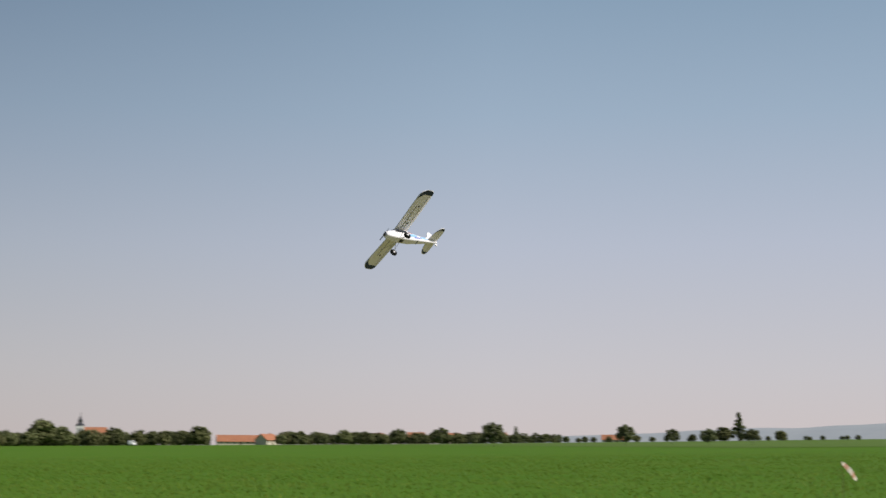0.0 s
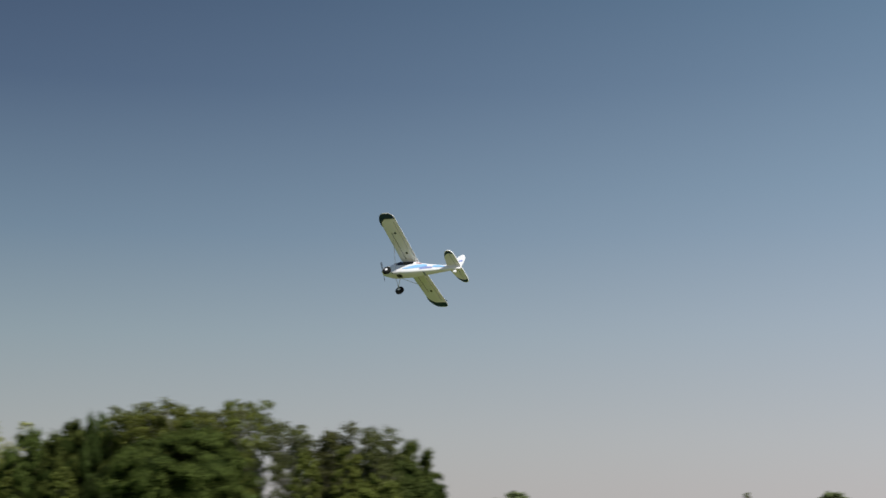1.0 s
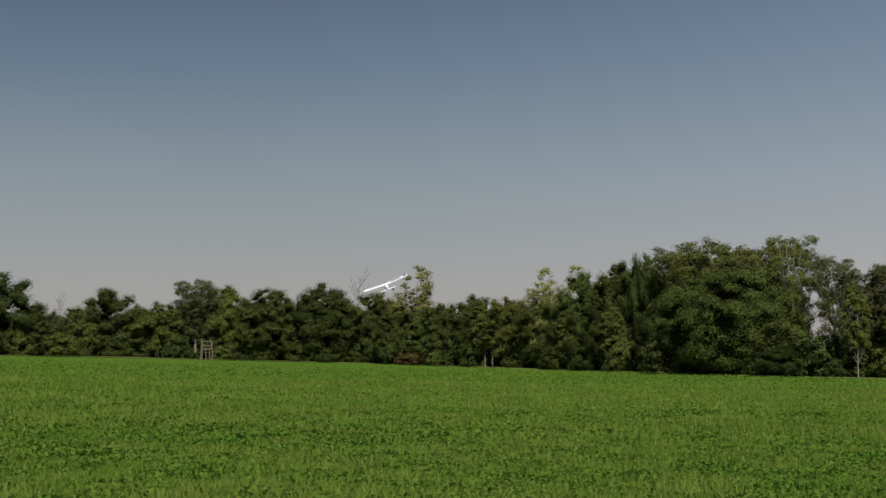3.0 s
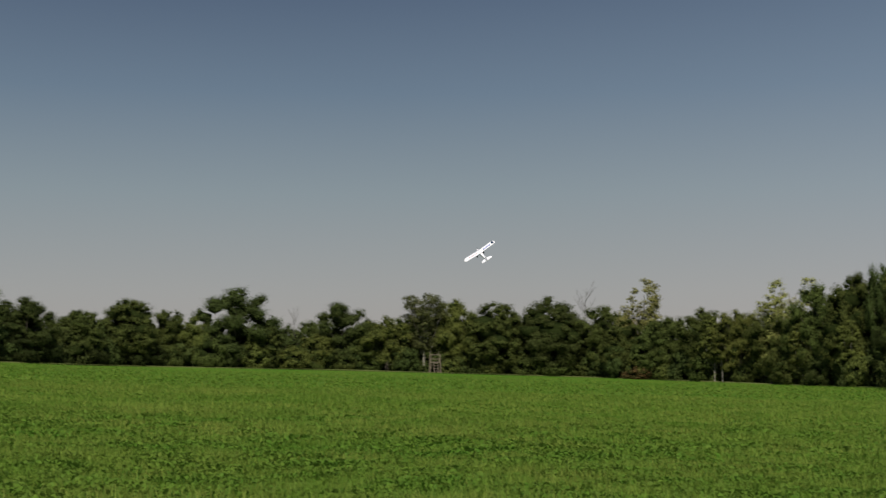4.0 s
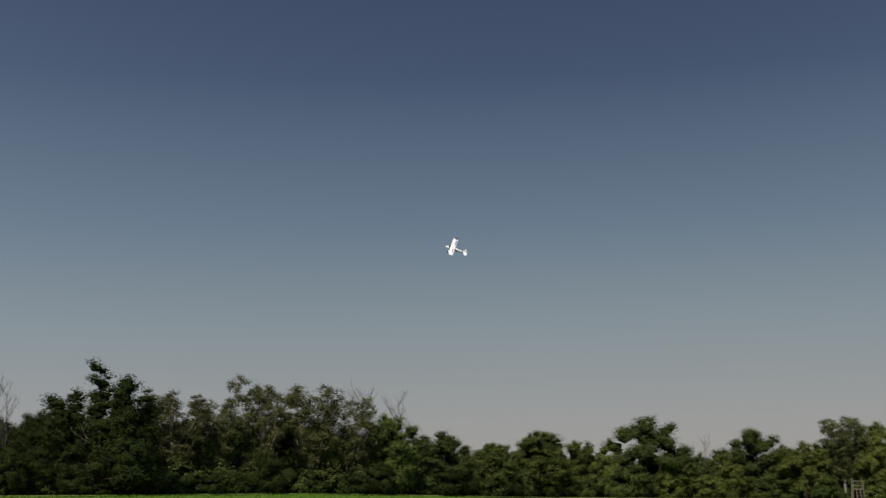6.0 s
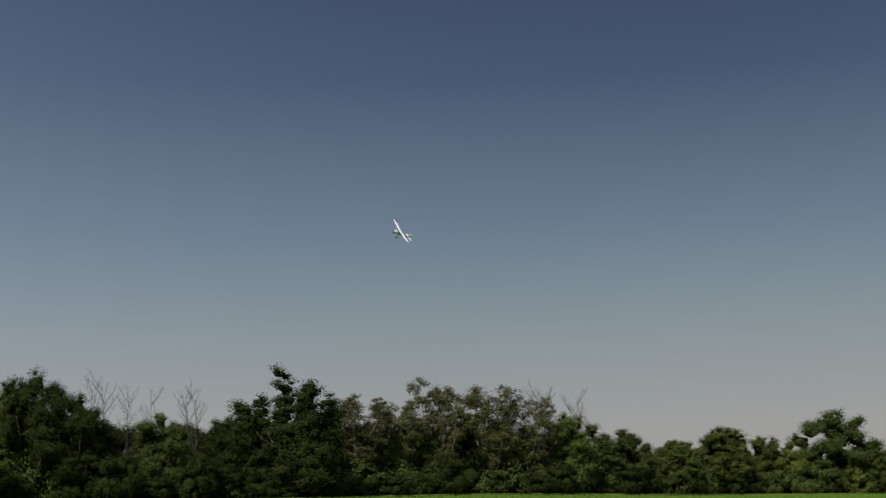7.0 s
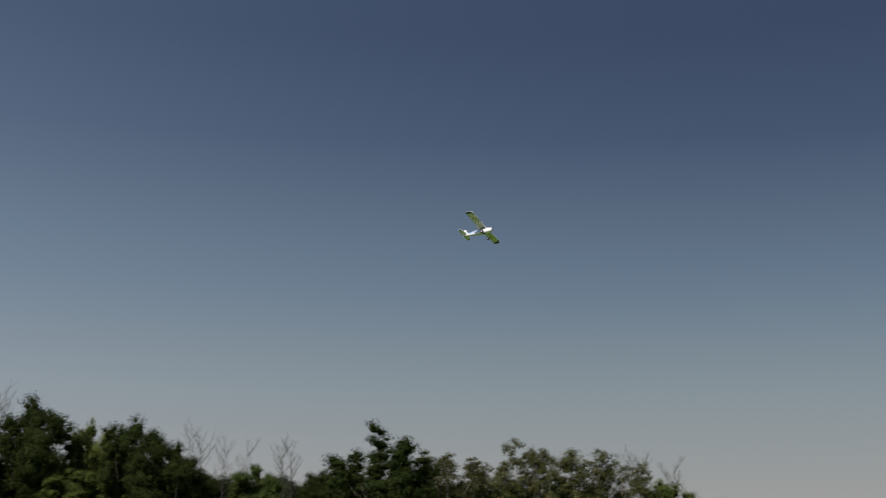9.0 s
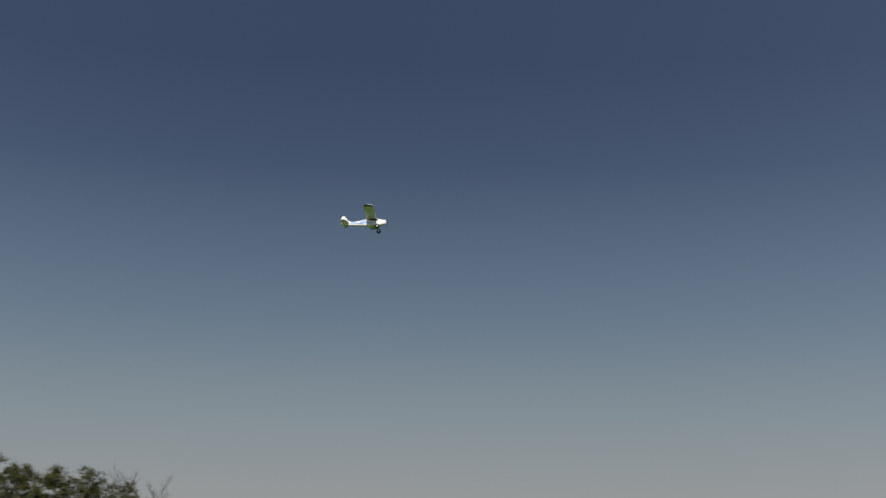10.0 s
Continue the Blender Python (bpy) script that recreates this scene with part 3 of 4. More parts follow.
plant_row(TREES["A"], [(72.0, 4.45, 2.2), (71.0, 4.63, 2.5), (70.2, 4.72, 2.6), (69.4, 4.84, 2.8), (68.2, 4.89, 2.6)], 9, WOOD)
plant_row(TREES["d"], [(85.7, 3.27, 2.9)], 2, WOOD)
plant_row(TREES["o"], [(124.9, 4.31, 2.3)], 3, WOOD)
plant_row(TREES["k"], [(120.0, 6.11, 4.3)], 2, WOOD)
plant_row(TREES["r"], [(131.8, 3.91, 2.5)], -1, WOOD)
plant_row(TREES["l"], [(62.0, 1.98, 2.5)], 1, WOOD)
plant_row(TREES["l"], [(92.3, 2.55, 1.8), (78.2, 2.67, 1.7), (95.1, 1.84, 2.1)], 2, WOOD)
plant_row(TREES["l"], [(100.0, 2.51, 1.3)], 3, WOOD)
plant_row(TREES["l"], [(89.6, 3.21, 1.8)], 4, WOOD)
plant_row(TREES["l"], [(131.4, 5.91, 1.6)], 7, WOOD)
plant_row(TREES["o"], [(94.1, 3.05, 2.7), (106.5, 3.24, 3.1), (98.3, 3.67, 3.0)], 4, WOOD)
plant_row(TREES["o"], [(72.7, 4.35, 1.4)], 6, WOOD)
plant_row(TREES["p"], [(82.0, 3.91, 2.3), (76.4, 3.9, 2.7)], 6, WOOD)
plant_row(TREES["r"], [(87.9, 3.07, 2.3), (81.0, 2.46, 1.4), (79.5, 2.76, 2.1), (75.1, 3.63, 1.9), (102.6, 3.17, 2.6), (97.2, 2.18, 1.4), (93.0, 2.29, 1.6), (108.6, 3.95, 2.3)], 3, WOOD)
plant_row(TREES["r"], [(83.5, 2.88, 1.9), (73.8, 4.01, 2.3), (104.4, 2.73, 2.1), (101.1, 2.77, 1.6), (104.5, 2.69, 1.8), (102.4, 3.13, 1.4)], 4, WOOD)
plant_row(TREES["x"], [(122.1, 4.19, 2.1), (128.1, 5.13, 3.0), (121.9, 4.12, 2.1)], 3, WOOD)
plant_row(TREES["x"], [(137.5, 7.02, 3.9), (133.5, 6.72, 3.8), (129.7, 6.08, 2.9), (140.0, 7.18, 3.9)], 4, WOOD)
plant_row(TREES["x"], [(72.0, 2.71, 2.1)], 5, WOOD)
plant_row(SNAGS, [(84.3, 3.46, 0), (96.0, 2.63, 0), (123.6, 4.94, 0), (109.9, 4.71, 0), (109.6, 4.59, 0), (108.3, 4.47, 0), (108.0, 4.19, 0), (136.0, 6.42, 0), (135.6, 6.52, 0), (135.2, 6.33, 0), (135.0, 6.23, 0), (127.7, 5.38, 0), (127.0, 5.43, 0), (126.2, 4.94, 0), (125.2, 4.87, 0), (123.8, 5.05, 0), (109.5, 4.54, 0), (108.4, 4.22, 0)], 5, "dead trees of the wood edge")
plant_row(TREES["r"], [(82.7, 2.35, 1.8), (81.5, 2.25, 1.7), (77.0, 2.55, 1.8), (75.8, 2.6, 1.7)], 2, WOOD)
plant_row(TREES["f"], [(79.2, 2.35, 1.1), (78.9, 2.1, 1.0), (75.8, 2.3, 1.2), (74.0, 2.2, 1.0), (64.6, 2.9, 1.1), (63.0, 3.1, 1.2)], 0.5, WOOD)
plant_row(TREES["r"], [(60.5, 3.33, 1.8), (59.9, 2.3, 1.5)], 4, WOOD)

# the wood behind its edge, and the bushes along it
BUSHES = [build_tree("bush", "bush", tone, 90 + i, 4.0, 4.6, 10000, 0.11, label) for i, (tone, label) in enumerate((
    ("mid", "dense green bush at the field's edge"), ("dark", "dark green bush at the field's edge"), ("light", "yellowish-green bush at the field's edge"), ("mid", "spreading green bush at the field's edge"), ("shaded", "bush at the field's edge, shade put into its leaf colour")))]
for b in BUSHES:
    tagged(b, category="bush", group="bushes of the wood edge")
SKYLINE_AZ = (59.5, 61, 63, 66, 68, 71, 74, 77, 80, 84, 88, 92, 96, 100, 104, 107, 110, 113, 116, 119, 122, 126, 130, 136, 142)
SKYLINE_EL = (1.6, 2.9, 2.6, 2.6, 3.6, 3.6, 3.0, 2.3, 2.15, 2.6, 2.7, 2.4, 2.25, 2.35, 2.45, 2.8, 3.3, 3.9, 4.0, 4.1, 3.8, 4.0, 4.7, 5.4, 5.6)


def build_wood():
    rng = random.Random(5)
    # leaves of these carry the wood's shade in their colour
    shaded = variants("oak", "shaded", 2, 9.0, 18000, 0.18, "tree inside the wood, shade put into its leaf colour", 78)
    az, k = 60.3, 0
    while az < 143:
        el = float(np.interp(az, SKYLINE_AZ, SKYLINE_EL)) * rng.uniform(0.88, 1.04)
        r = reach_at(az) + rng.uniform(7, 12)
        h = EYE + r * math.tan(radians(el)) - spot(az, r).z
        if not 64.2 < az < 67.4:
            plant(TREES["b"] if az < 117 else shaded, az, r, h, h * rng.uniform(0.8, 1.05), WOOD)
        az += math.degrees(h * 0.52 / r)
        k += 1
    az, k, used = 59.6, 0, set()
    while az < 141:
        r = reach_at(az) + rng.uniform(0.5, 2.0)
        src = BUSHES[(k * 7 + k // 3) % 4 if az < 67 or 72.5 < az < 101 else 4]
        m = Matrix.Translation(spot(az, r)) @ pose(0, 0, 0, 0, 0, (k * 67) % 360)
        if src.name in used:
            ob = copy_thing(src, m)
        else:
            ob = src
            ob.matrix_basis = m
            used.add(src.name)
        s = rng.uniform(0.35, 0.95)
        ob.scale = (s * rng.uniform(0.9, 1.3), s * 1.1, s * rng.uniform(0.8, 1.35))
        az += math.degrees(rng.uniform(1.6, 5.6) / r)
        k += 1
    # undergrowth behind the bushes
    az, k, made = 60.4, 0, False
    low = build_tree("shrub", "bush", "dark", 97, 4.0, 5.2, 6000, 0.16, "dark green shrub inside the wood")
    tagged(low, category="shrub", group="shrubs inside the wood")
    while az < 141:
        r = reach_at(az) + rng.uniform(4.5, 6.0)
        m = Matrix.Translation(spot(az, r, -0.5)) @ pose(0, 0, 0, 0, 0, (k * 83) % 360)
        ob = copy_thing(low, m) if made else low
        ob.matrix_basis, made = m, True
        ob.scale = (1.25, 1.25, rng.uniform(1.0, 1.45))
        az += math.degrees(3.6 / r)
        k += 1

    rust = tagged(build_tree("bush", "bush", "rust", 96, 4.0, 6.0, 9000, 0.11, "low reddish-brown shrub at the field's edge"), category="bush", group="bushes of the wood edge")
    rust.matrix_basis = Matrix.Translation(spot(82.2, reach_at(82.2) - 0.2))
    rust.scale = (0.8, 0.6, 0.42)


build_wood()


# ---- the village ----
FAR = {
    "r": variants("round", "hazed", 3, 9.0, 2850, 0.59, "green village tree with a rounded crown", 200),
    "d": variants("round", "hazed_dark", 2, 9.0, 2850, 0.59, "dark green village tree with a rounded crown", 210),
    "c": variants("cone", "hazed_dark", 2, 5.0, 3600, 0.45, "tall dark conifer beside the village", 220),
    "h": variants("bush", "hazed_dark", 2, 9.0, 3000, 0.5, "dark green hedge tree at the village edge", 240),
    "o": variants("field", "hazed_dark", 2, 8.0, 3600, 0.50, "round-headed field tree on a bare trunk", 230),
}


def plant_far(pool, rows, r, group):
    for az, el, wide in rows:
        d = r + (az * 37.7) % 25
        h = EYE + d * math.tan(radians(el - (0.06 if az < 32 else -0.03))) - spot(az, d).z
        plant(pool, az, d, max(h, 1.5), (1.9 if pool is FAR["c"] else 1.3) * radians(wide) * d, group)


VILLAGE = "village trees"
plant_far(FAR["r"], [(29.7, 0.53, 1.5), (28.5, 1.03, 1.5), (27.8, 0.76, 1.2), (24.9, 0.57, 1.2), (23.9, 0.51, 1.0), (22.5, 0.81, 0.9), (19.3, 0.51, 1.2), (18.4, 0.47, 1.2),
                     (16.8, 0.71, 1.1), (15.2, 0.54, 0.9), (12.2, 0.56, 1.0), (8.4, 0.43, 0.5), (7.4, 0.44, 0.5), (5.1, 0.56, 0.6), (1.7, 0.89, 1.4), (-0.5, 0.76, 0.6),
                     (-1.6, 0.53, 0.5), (-3.4, 0.60, 0.4), (26.6, 0.5, 1.2)], 590, VILLAGE)
plant_far(FAR["d"], [(25.8, 0.74, 0.8), (23.3, 0.59, 0.9), (17.6, 0.48, 1.0), (15.9, 0.58, 0.8), (11.6, 0.52, 0.8), (7.9, 0.50, 0.5), (6.8, 0.48, 0.4),
                     (-2.8, 0.56, 0.3), (14.0, 0.5, 1.0), (2.9, 0.6, 1.0), (4.5, 0.5, 0.8), (9.3, 0.4, 0.7), (13.5, 0.45, 0.8)], 610, VILLAGE)
plant_far(FAR["r"], [(43.0, 0.70, 1.4), (41.0, 1.02, 2.1), (34.6, 0.73, 1.4), (33.3, 1.10, 1.2), (30.1, 0.41, 1.4), (29.0, 0.56, 1.4), (49.5, 0.75, 1.6), (45.9, 0.76, 1.4),
                     (57.0, 1.00, 1.1), (53.4, 0.79, 0.9), (48.0, 0.84, 1.4), (57.4, 0.91, 1.1), (54.7, 0.32, 1.1), (31.4, 0.1, 1.2), (37.2, 0.3, 0.9)], 570, VILLAGE)
plant_far(FAR["d"], [(44.0, 1.18, 1.1), (36.2, 0.61, 1.3), (32.7, 0.76, 0.8), (43.4, 0.84, 1.0), (56.2, 1.24, 1.1), (53.4, 0.80, 1.1), (50.2, 0.63, 1.4), (51.4, 0.5, 1.0),
                     (42.2, 0.5, 1.0), (46.8, 0.4, 1.2), (35.2, 0.3, 0.8), (48.8, 0.55, 1.0), (58.3, 0.5, 0.8)], 590, VILLAGE)
plant_far(FAR["c"], [(9.9, 0.87, 0.5), (1.1, 1.46, 0.9), (38.5, 0.62, 0.5), (47.2, 1.18, 0.45)], 575, "village conifers")
# round-headed trees that stand in the field: azimuth, distance, height, width
for az, r, h, w in ((15.94, 463, 4.6, 4.9), (14.63, 448, 5.2, 5.3), (12.89, 359, 4.8, 4.6), (10.79, 339, 5.7, 5.4), (5.54, 317, 4.7, 4.2), (3.72, 314, 3.6, 3.2), (2.28, 288, 3.4, 4.3), (0.58, 299, 3.3, 3.4)):
    plant(FAR["o"], az, r, h, w, "lone field trees")


def build_belt():
    """Low trees and hedges that close the village's edge."""
    rng = random.Random(8)
    az, k = -3.0, 0
    while az < 59:
        if not 19.4 < az < 22.0:
            d = rng.uniform(625, 655) if az < 34 else rng.uniform(600, 690)
            el = rng.uniform(0.36, 0.58) if az > 22 else rng.uniform(0.42, 0.60) if az > 8 else rng.uniform(0.38, 0.46)
            if az > 32:
                el = rng.uniform(0.25, 0.50)
            h = EYE + d * math.tan(radians(max(el, 0.12))) - spot(az, d).z
            h = max(h, 2.0)
            plant(FAR["h"] if k % 3 else FAR["r"], az, d, h, h * rng.uniform(1.3, 1.9), VILLAGE)
        az += rng.uniform(0.5, 1.1) if az < 7.5 else rng.uniform(0.17, 0.3) if az < 32 else rng.uniform(0.4, 0.8)
        k += 1

    # hedges before the houses beside the grove
    for az, h in ((52.1, 2.6), (53.6, 3.0), (54.1, 2.7), (54.5, 2.2), (55.5, 2.4), (56.75, 3.2), (57.2, 4.2), (57.5, 3.0)):
        plant(FAR["h"], az, 548, h, h * 1.5, VILLAGE)


build_belt()


def gable_roof(bm, w, d, eave, ridge, over=0.4, thick=0.25):
    for sgn in (-1, 1):
        a, b = Vector((0, sgn * (d / 2 + over), eave - over * (ridge - eave) / (d / 2))), Vector((0, 0, ridge))
        n = Vector((0, sgn * (ridge - eave), d / 2)).normalized() * thick
        ring = [a, b, b + Vector((0, 0, n.length * 1.2)), a + n]
        loft(bm, [[p + Vector((x, 0, 0)) for p in ring] for x in (-w / 2 - over, w / 2 + over)])


def build_house(az, r, turn, w, d, eave, ridge, wall, roof, label, storeys=1, chimney=True, flat=False):
    root = new("house")
    root.matrix_basis = Matrix.Translation(spot(az, r, -0.2)) @ pose(0, 0, 0, 0, 0, az + turn)
    bm = bmesh.new()
    if flat:
        box(bm, -w / 2, -d / 2, 0, w / 2, d / 2, eave)
    else:
        ring = [Vector((0, -d / 2, 0)), Vector((0, d / 2, 0)), Vector((0, d / 2, eave)), Vector((0, 0, ridge)), Vector((0, -d / 2, eave))]
        loft(bm, [[p + Vector((x, 0, 0)) for p in ring] for x in (-w / 2, w / 2)])
    part("wall", bm, wall, root)
    bm = bmesh.new()
    if flat:
        rings = [[(-w / 2 * k - g, -d / 2 * k - g, z), (w / 2 * k + g, -d / 2 * k - g, z), (w / 2 * k + g, d / 2 * k + g, z), (-w / 2 * k - g, d / 2 * k + g, z)] for k, g, z in ((1, .5, eave + .003), (1, .5, eave + .5), (0.75, 0, ridge))]
        loft(bm, [[Vector(p) for p in q] for q in rings])
    else:
        gable_roof(bm, w, d, eave, ridge)
    roof_ob = part("roof", bm, roof, root)
    if chimney:
        bm = bmesh.new()
        box(bm, w * 0.2, -0.3, ridge - 0.8, w * 0.2 + 0.6, 0.3, ridge + 0.9, 0.04)
        part("chimney", bm, M_ROOF, roof_ob)
    n = max(2, int(w / 3.2))
    for s in range(storeys):
        z = 1.0 + s * 2.9
        for i in range(n):
            x = -w / 2 + (i + 0.5) * w / n
            bm = bmesh.new()
            if s == 0 and i == n // 2:
                box(bm, x - 0.5, -d / 2 - 0.06, 0.2, x + 0.5, -d / 2 + 0.05, 2.3, 0.02)
                part("door", bm, M_WOOD, root)
                continue
            box(bm, x - 0.6, -d / 2 - 0.05, z, x + 0.6, -d / 2 + 0.05, z + 1.3, 0.02)
            win = part("window", bm, M_WHITEWALL, root)
            bm = bmesh.new()
            box(bm, x - 0.5, -d / 2 - 0.07, z + 0.1, x + 0.5, -d / 2 - 0.03, z + 1.2)
            part("pane", bm, M_PANE, win)
    return tagged(root, label, "house", group="village houses")


RED_WHITE = "white rendered house with an orange clay-tile roof"
RED_CREAM = "cream rendered house with an orange clay-tile roof"
build_house(20.9, 780, 4, 25, 11, 2.0, 5.3, M_PLASTER, M_ROOF, "long cream barn with a broad red clay-tile roof", chimney=False)
build_house(6.0, 860, 0, 14, 7, 2.4, 5.0, M_PLASTER, M_ROOF, RED_CREAM)
build_house(19.85, 770, 50, 10, 8, 2.8, 5.8, M_PLASTER, M_ROOF, RED_CREAM)
for az, turn, w, label in ((26.4, 10, 12, RED_CREAM), (13.9, 12, 10, RED_CREAM), (11.4, 80, 8, RED_WHITE), (10.3, 84, 7, RED_WHITE), (15.5, -15, 9, RED_WHITE), (12.4, 20, 9, RED_CREAM)):
    build_house(az, 860, turn, w, 7, 3.0, 6.4 + (az % 1), M_WHITEWALL if label == RED_WHITE else M_PLASTER, M_ROOF, label)
for az, turn, w, label in ((39.2, 6, 11, RED_CREAM), (42.0, 8, 8, RED_WHITE), (46.2, -8, 9, RED_CREAM), (49.2, 85, 8, RED_WHITE), (50.2, 5, 10, RED_CREAM), (51.1, -10, 9, RED_CREAM),
                           (52.9, 20, 10, RED_WHITE), (55.0, 12, 9, RED_CREAM), (56.2, 30, 11, RED_CREAM), (57.9, 75, 8, RED_WHITE), (52.2, 4, 13, RED_WHITE), (47.7, 15, 8, RED_WHITE)):
    build_house(az, 560, turn, w * 0.85, 6, 2.4, 4.7 + (az % 1) * 0.6, M_WHITEWALL if label == RED_WHITE else M_PLASTER, M_ROOF, label)
build_house(31.3, 850, 3, 29, 13, 8.8, 10.2, M_PLASTER, shader("red_sheet_roof", (0.42, 0.07, 0.06), 0.6, (0.34, 0.06, 0.05), 0.4, 4.0, 0.2), "three-storey cream block with a red sheet roof", 3, False, True)
build_house(35.4, 800, 5, 6, 6, 6.0, 6.6, M_WHITEWALL, M_SLATE, "narrow white building with a flat dark roof", 1, False, True)
build_house(37.4, 760, 3, 12, 8, 3.6, 4.6, M_WHITEWALL, M_SLATE, "low white shed with a flat roof", 1, False, True)


def build_church(az, r):
    root = new("church")
    root.matrix_basis = Matrix.Translation(spot(az, r, -0.2)) @ pose(0, 0, 0, 0, 0, az)
    bm = bmesh.new()
    box(bm, -1.9, -1.9, 0, 1.9, 1.9, 9.4, 0.05)
    tower = part("tower", bm, M_WHITEWALL, root)
    bm = bmesh.new()
    prof = ((2.1, 9.4), (1.9, 10.0), (1.2, 10.6), (0.9, 11.2), (1.2, 11.8), (0.8, 12.6), (0.25, 13.6), (0.05, 15.6))
    loft(bm, [[Vector((s * math.cos(k * math.tau / 8), s * math.sin(k * math.tau / 8), z)) for k in range(8)] for s, z in prof])
    part("spire", bm, M_SLATE, root)
    for x in (-0.55, 0.55):
        bm = bmesh.new()
        box(bm, x - 0.3, -1.95, 6.6, x + 0.3, -1.85, 8.2)
        part("window", bm, M_PANE, tower)
    bm = bmesh.new()
    w, d, eave, ridge = 10, 7, 5.0, 8.6
    ring = [Vector((0, -d / 2, 0)), Vector((0, d / 2, 0)), Vector((0, d / 2, eave)), Vector((0, 0, ridge)), Vector((0, -d / 2, eave))]
    loft(bm, [[p + Vector((x, 0, 0)) for p in ring] for x in (1.9, 1.9 + w)])
    part("nave", bm, M_PLASTER, root)
    bm = bmesh.new()
    gable_roof(bm, w, d, eave, ridge)
    part("roof", bm, M_ROOF, root).location = (1.95 + w / 2, 0, 0)
    tagged(root, "small village church with a white tower and dark spire", "church")


build_church(27.1, 690)


def build_wall(az0, az1, r):
    root = new("boundary_wall")
    root.matrix_basis = Matrix.Translation(spot((az0 + az1) / 2, r, -0.2)) @ pose(0, 0, 0, 0, 0, (az0 + az1) / 2)
    length = radians(az1 - az0) * r
    n = 14
    for i in range(n):
        bm = bmesh.new()
        x = -length / 2 + length * i / n
        box(bm, x + 0.01, -0.15, 0, x + length / n - 0.01, 0.15, 1.5, 0.02)
        part("panel", bm, M_WHITEWALL, root)
    bm = bmesh.new()
    box(bm, -length / 2, -0.2, 1.505, length / 2, 0.2, 1.62, 0.02)
    part("coping", bm, M_PLASTER, root)
    tagged(root, "long low white boundary wall before the houses", "wall")


build_wall(38.1, 42.4, 548)


def build_car(az, r):
    root = new("van")
    root.matrix_basis = Matrix.Translation(spot(az, r, 0.06)) @ pose(0, 0, 0, 0, 0, az + 72)
    prof = [(-2.3, 0.35), (-2.35, 0.9), (-2.2, 1.9), (0.9, 1.95), (1.5, 1.15), (2.25, 1.0), (2.35, 0.35)]
    bm = bmesh.new()
    loft(bm, [[Vector((x, y, z)) for x, z in prof] for y in (-0.9, 0.9)])
    bmesh.ops.bevel(bm, geom=list(bm.edges), offset=0.06, segments=2, affect="EDGES")
    part("body", bm, M_FOAM, root)
    bm = bmesh.new()
    box(bm, -1.9, -0.92, 1.2, 0.95, 0.92, 1.75, 0.03)
    part("window", bm, M_PANE, root)
    for x in (-1.4, 1.45):
        for y in (-0.85, 0.85):
            bm = bmesh.new()
            tube(bm, [Vector((x, y - 0.1, 0.33)), Vector((x, y + 0.1, 0.33))], [0.33, 0.33], 16)
            part("wheel", bm, M_TYRE, root)
    tagged(root, "white van parked before the village trees", "van")


build_car(25.1, 560)


def build_hills():
    verts, faces, n = [], [], 90
    for i in range(n + 1):
        az = -24 + 37 * i / n
        f = min(1.0, max(0.0, (11 - az) / 15))
        h = 20 + 42 * f + 2.5 * math.sin(az * 0.9) * f + 1.5 * math.sin(az * 2.3 + 1) * f
        for r, z in ((3000, -5), (3300, h * 0.7), (3700, h), (4200, -5)):
            p = toward(az) * r
            verts.append((p.x, p.y, z + (EYE if z > 0 else 0)))
    for i in range(n):
        for k in range(3):
            a = i * 4 + k
            faces.append((a, a + 4, a + 5, a + 1))
    tagged(new("hills", mesh_of("hills", verts, faces, M_HILL, True)), "low blue hazy hills on the horizon", "hills", kind="structure")


build_hills()


def build_marker(az, r):
    """A thin stake in the crop with a strip of barrier tape that leans in the wind."""
    root = new("marker_stake")
    root.matrix_basis = Matrix.Translation(spot(az, r)) @ pose(0, 0, 0, 0, 0, az + 40)
    bm = bmesh.new()
    tube(bm, [Vector((0, 0, -0.2)), Vector((0.005, 0, 0.6)), Vector((-0.01, 0, 1.20))], [0.008, 0.008, 0.006], 6)
    part("stake", bm, M_WOOD, root)
    tape_white = shader("white_tape", (0.78, 0.70, 0.60), 0.6, (0.66, 0.58, 0.48), 5, 50, 0.1)
    tape_red = shader("red_tape", (0.60, 0.33, 0.22), 0.6, (0.50, 0.26, 0.18), 5, 50, 0.1)
    n = 5
    for i in range(n):
        bm = bmesh.new()
        a, b = i / n, (i + 1) / n
        ring = []
        for f in (a, b):
            x, z = 0.38 * f, 1.17 - 0.35 * f + 0.02 * math.sin(f * 6)
            wdt = 0.022 + 0.024 * math.sin(f * 3)
            y = 0.03 * math.sin(f * 8)
            ring.append([Vector((x - wdt * .5, y, z - wdt)), Vector((x + wdt * .5, y, z + wdt)), Vector((x + wdt * .5, y + .003, z + wdt)), Vector((x - wdt * .5, y + .003, z - wdt))])
        loft(bm, ring)
        part("tape", bm, tape_red if i % 2 else tape_white, root)
    tagged(root, "thin stake with fluttering red and white barrier tape", "marker")


build_marker(-2.77, 30.0)


M_WEATHERED = shader("weathered_wood", (0.20, 0.16, 0.11), 0.9, (0.13, 0.10, 0.07), 2.0, 20.0, 0.4)


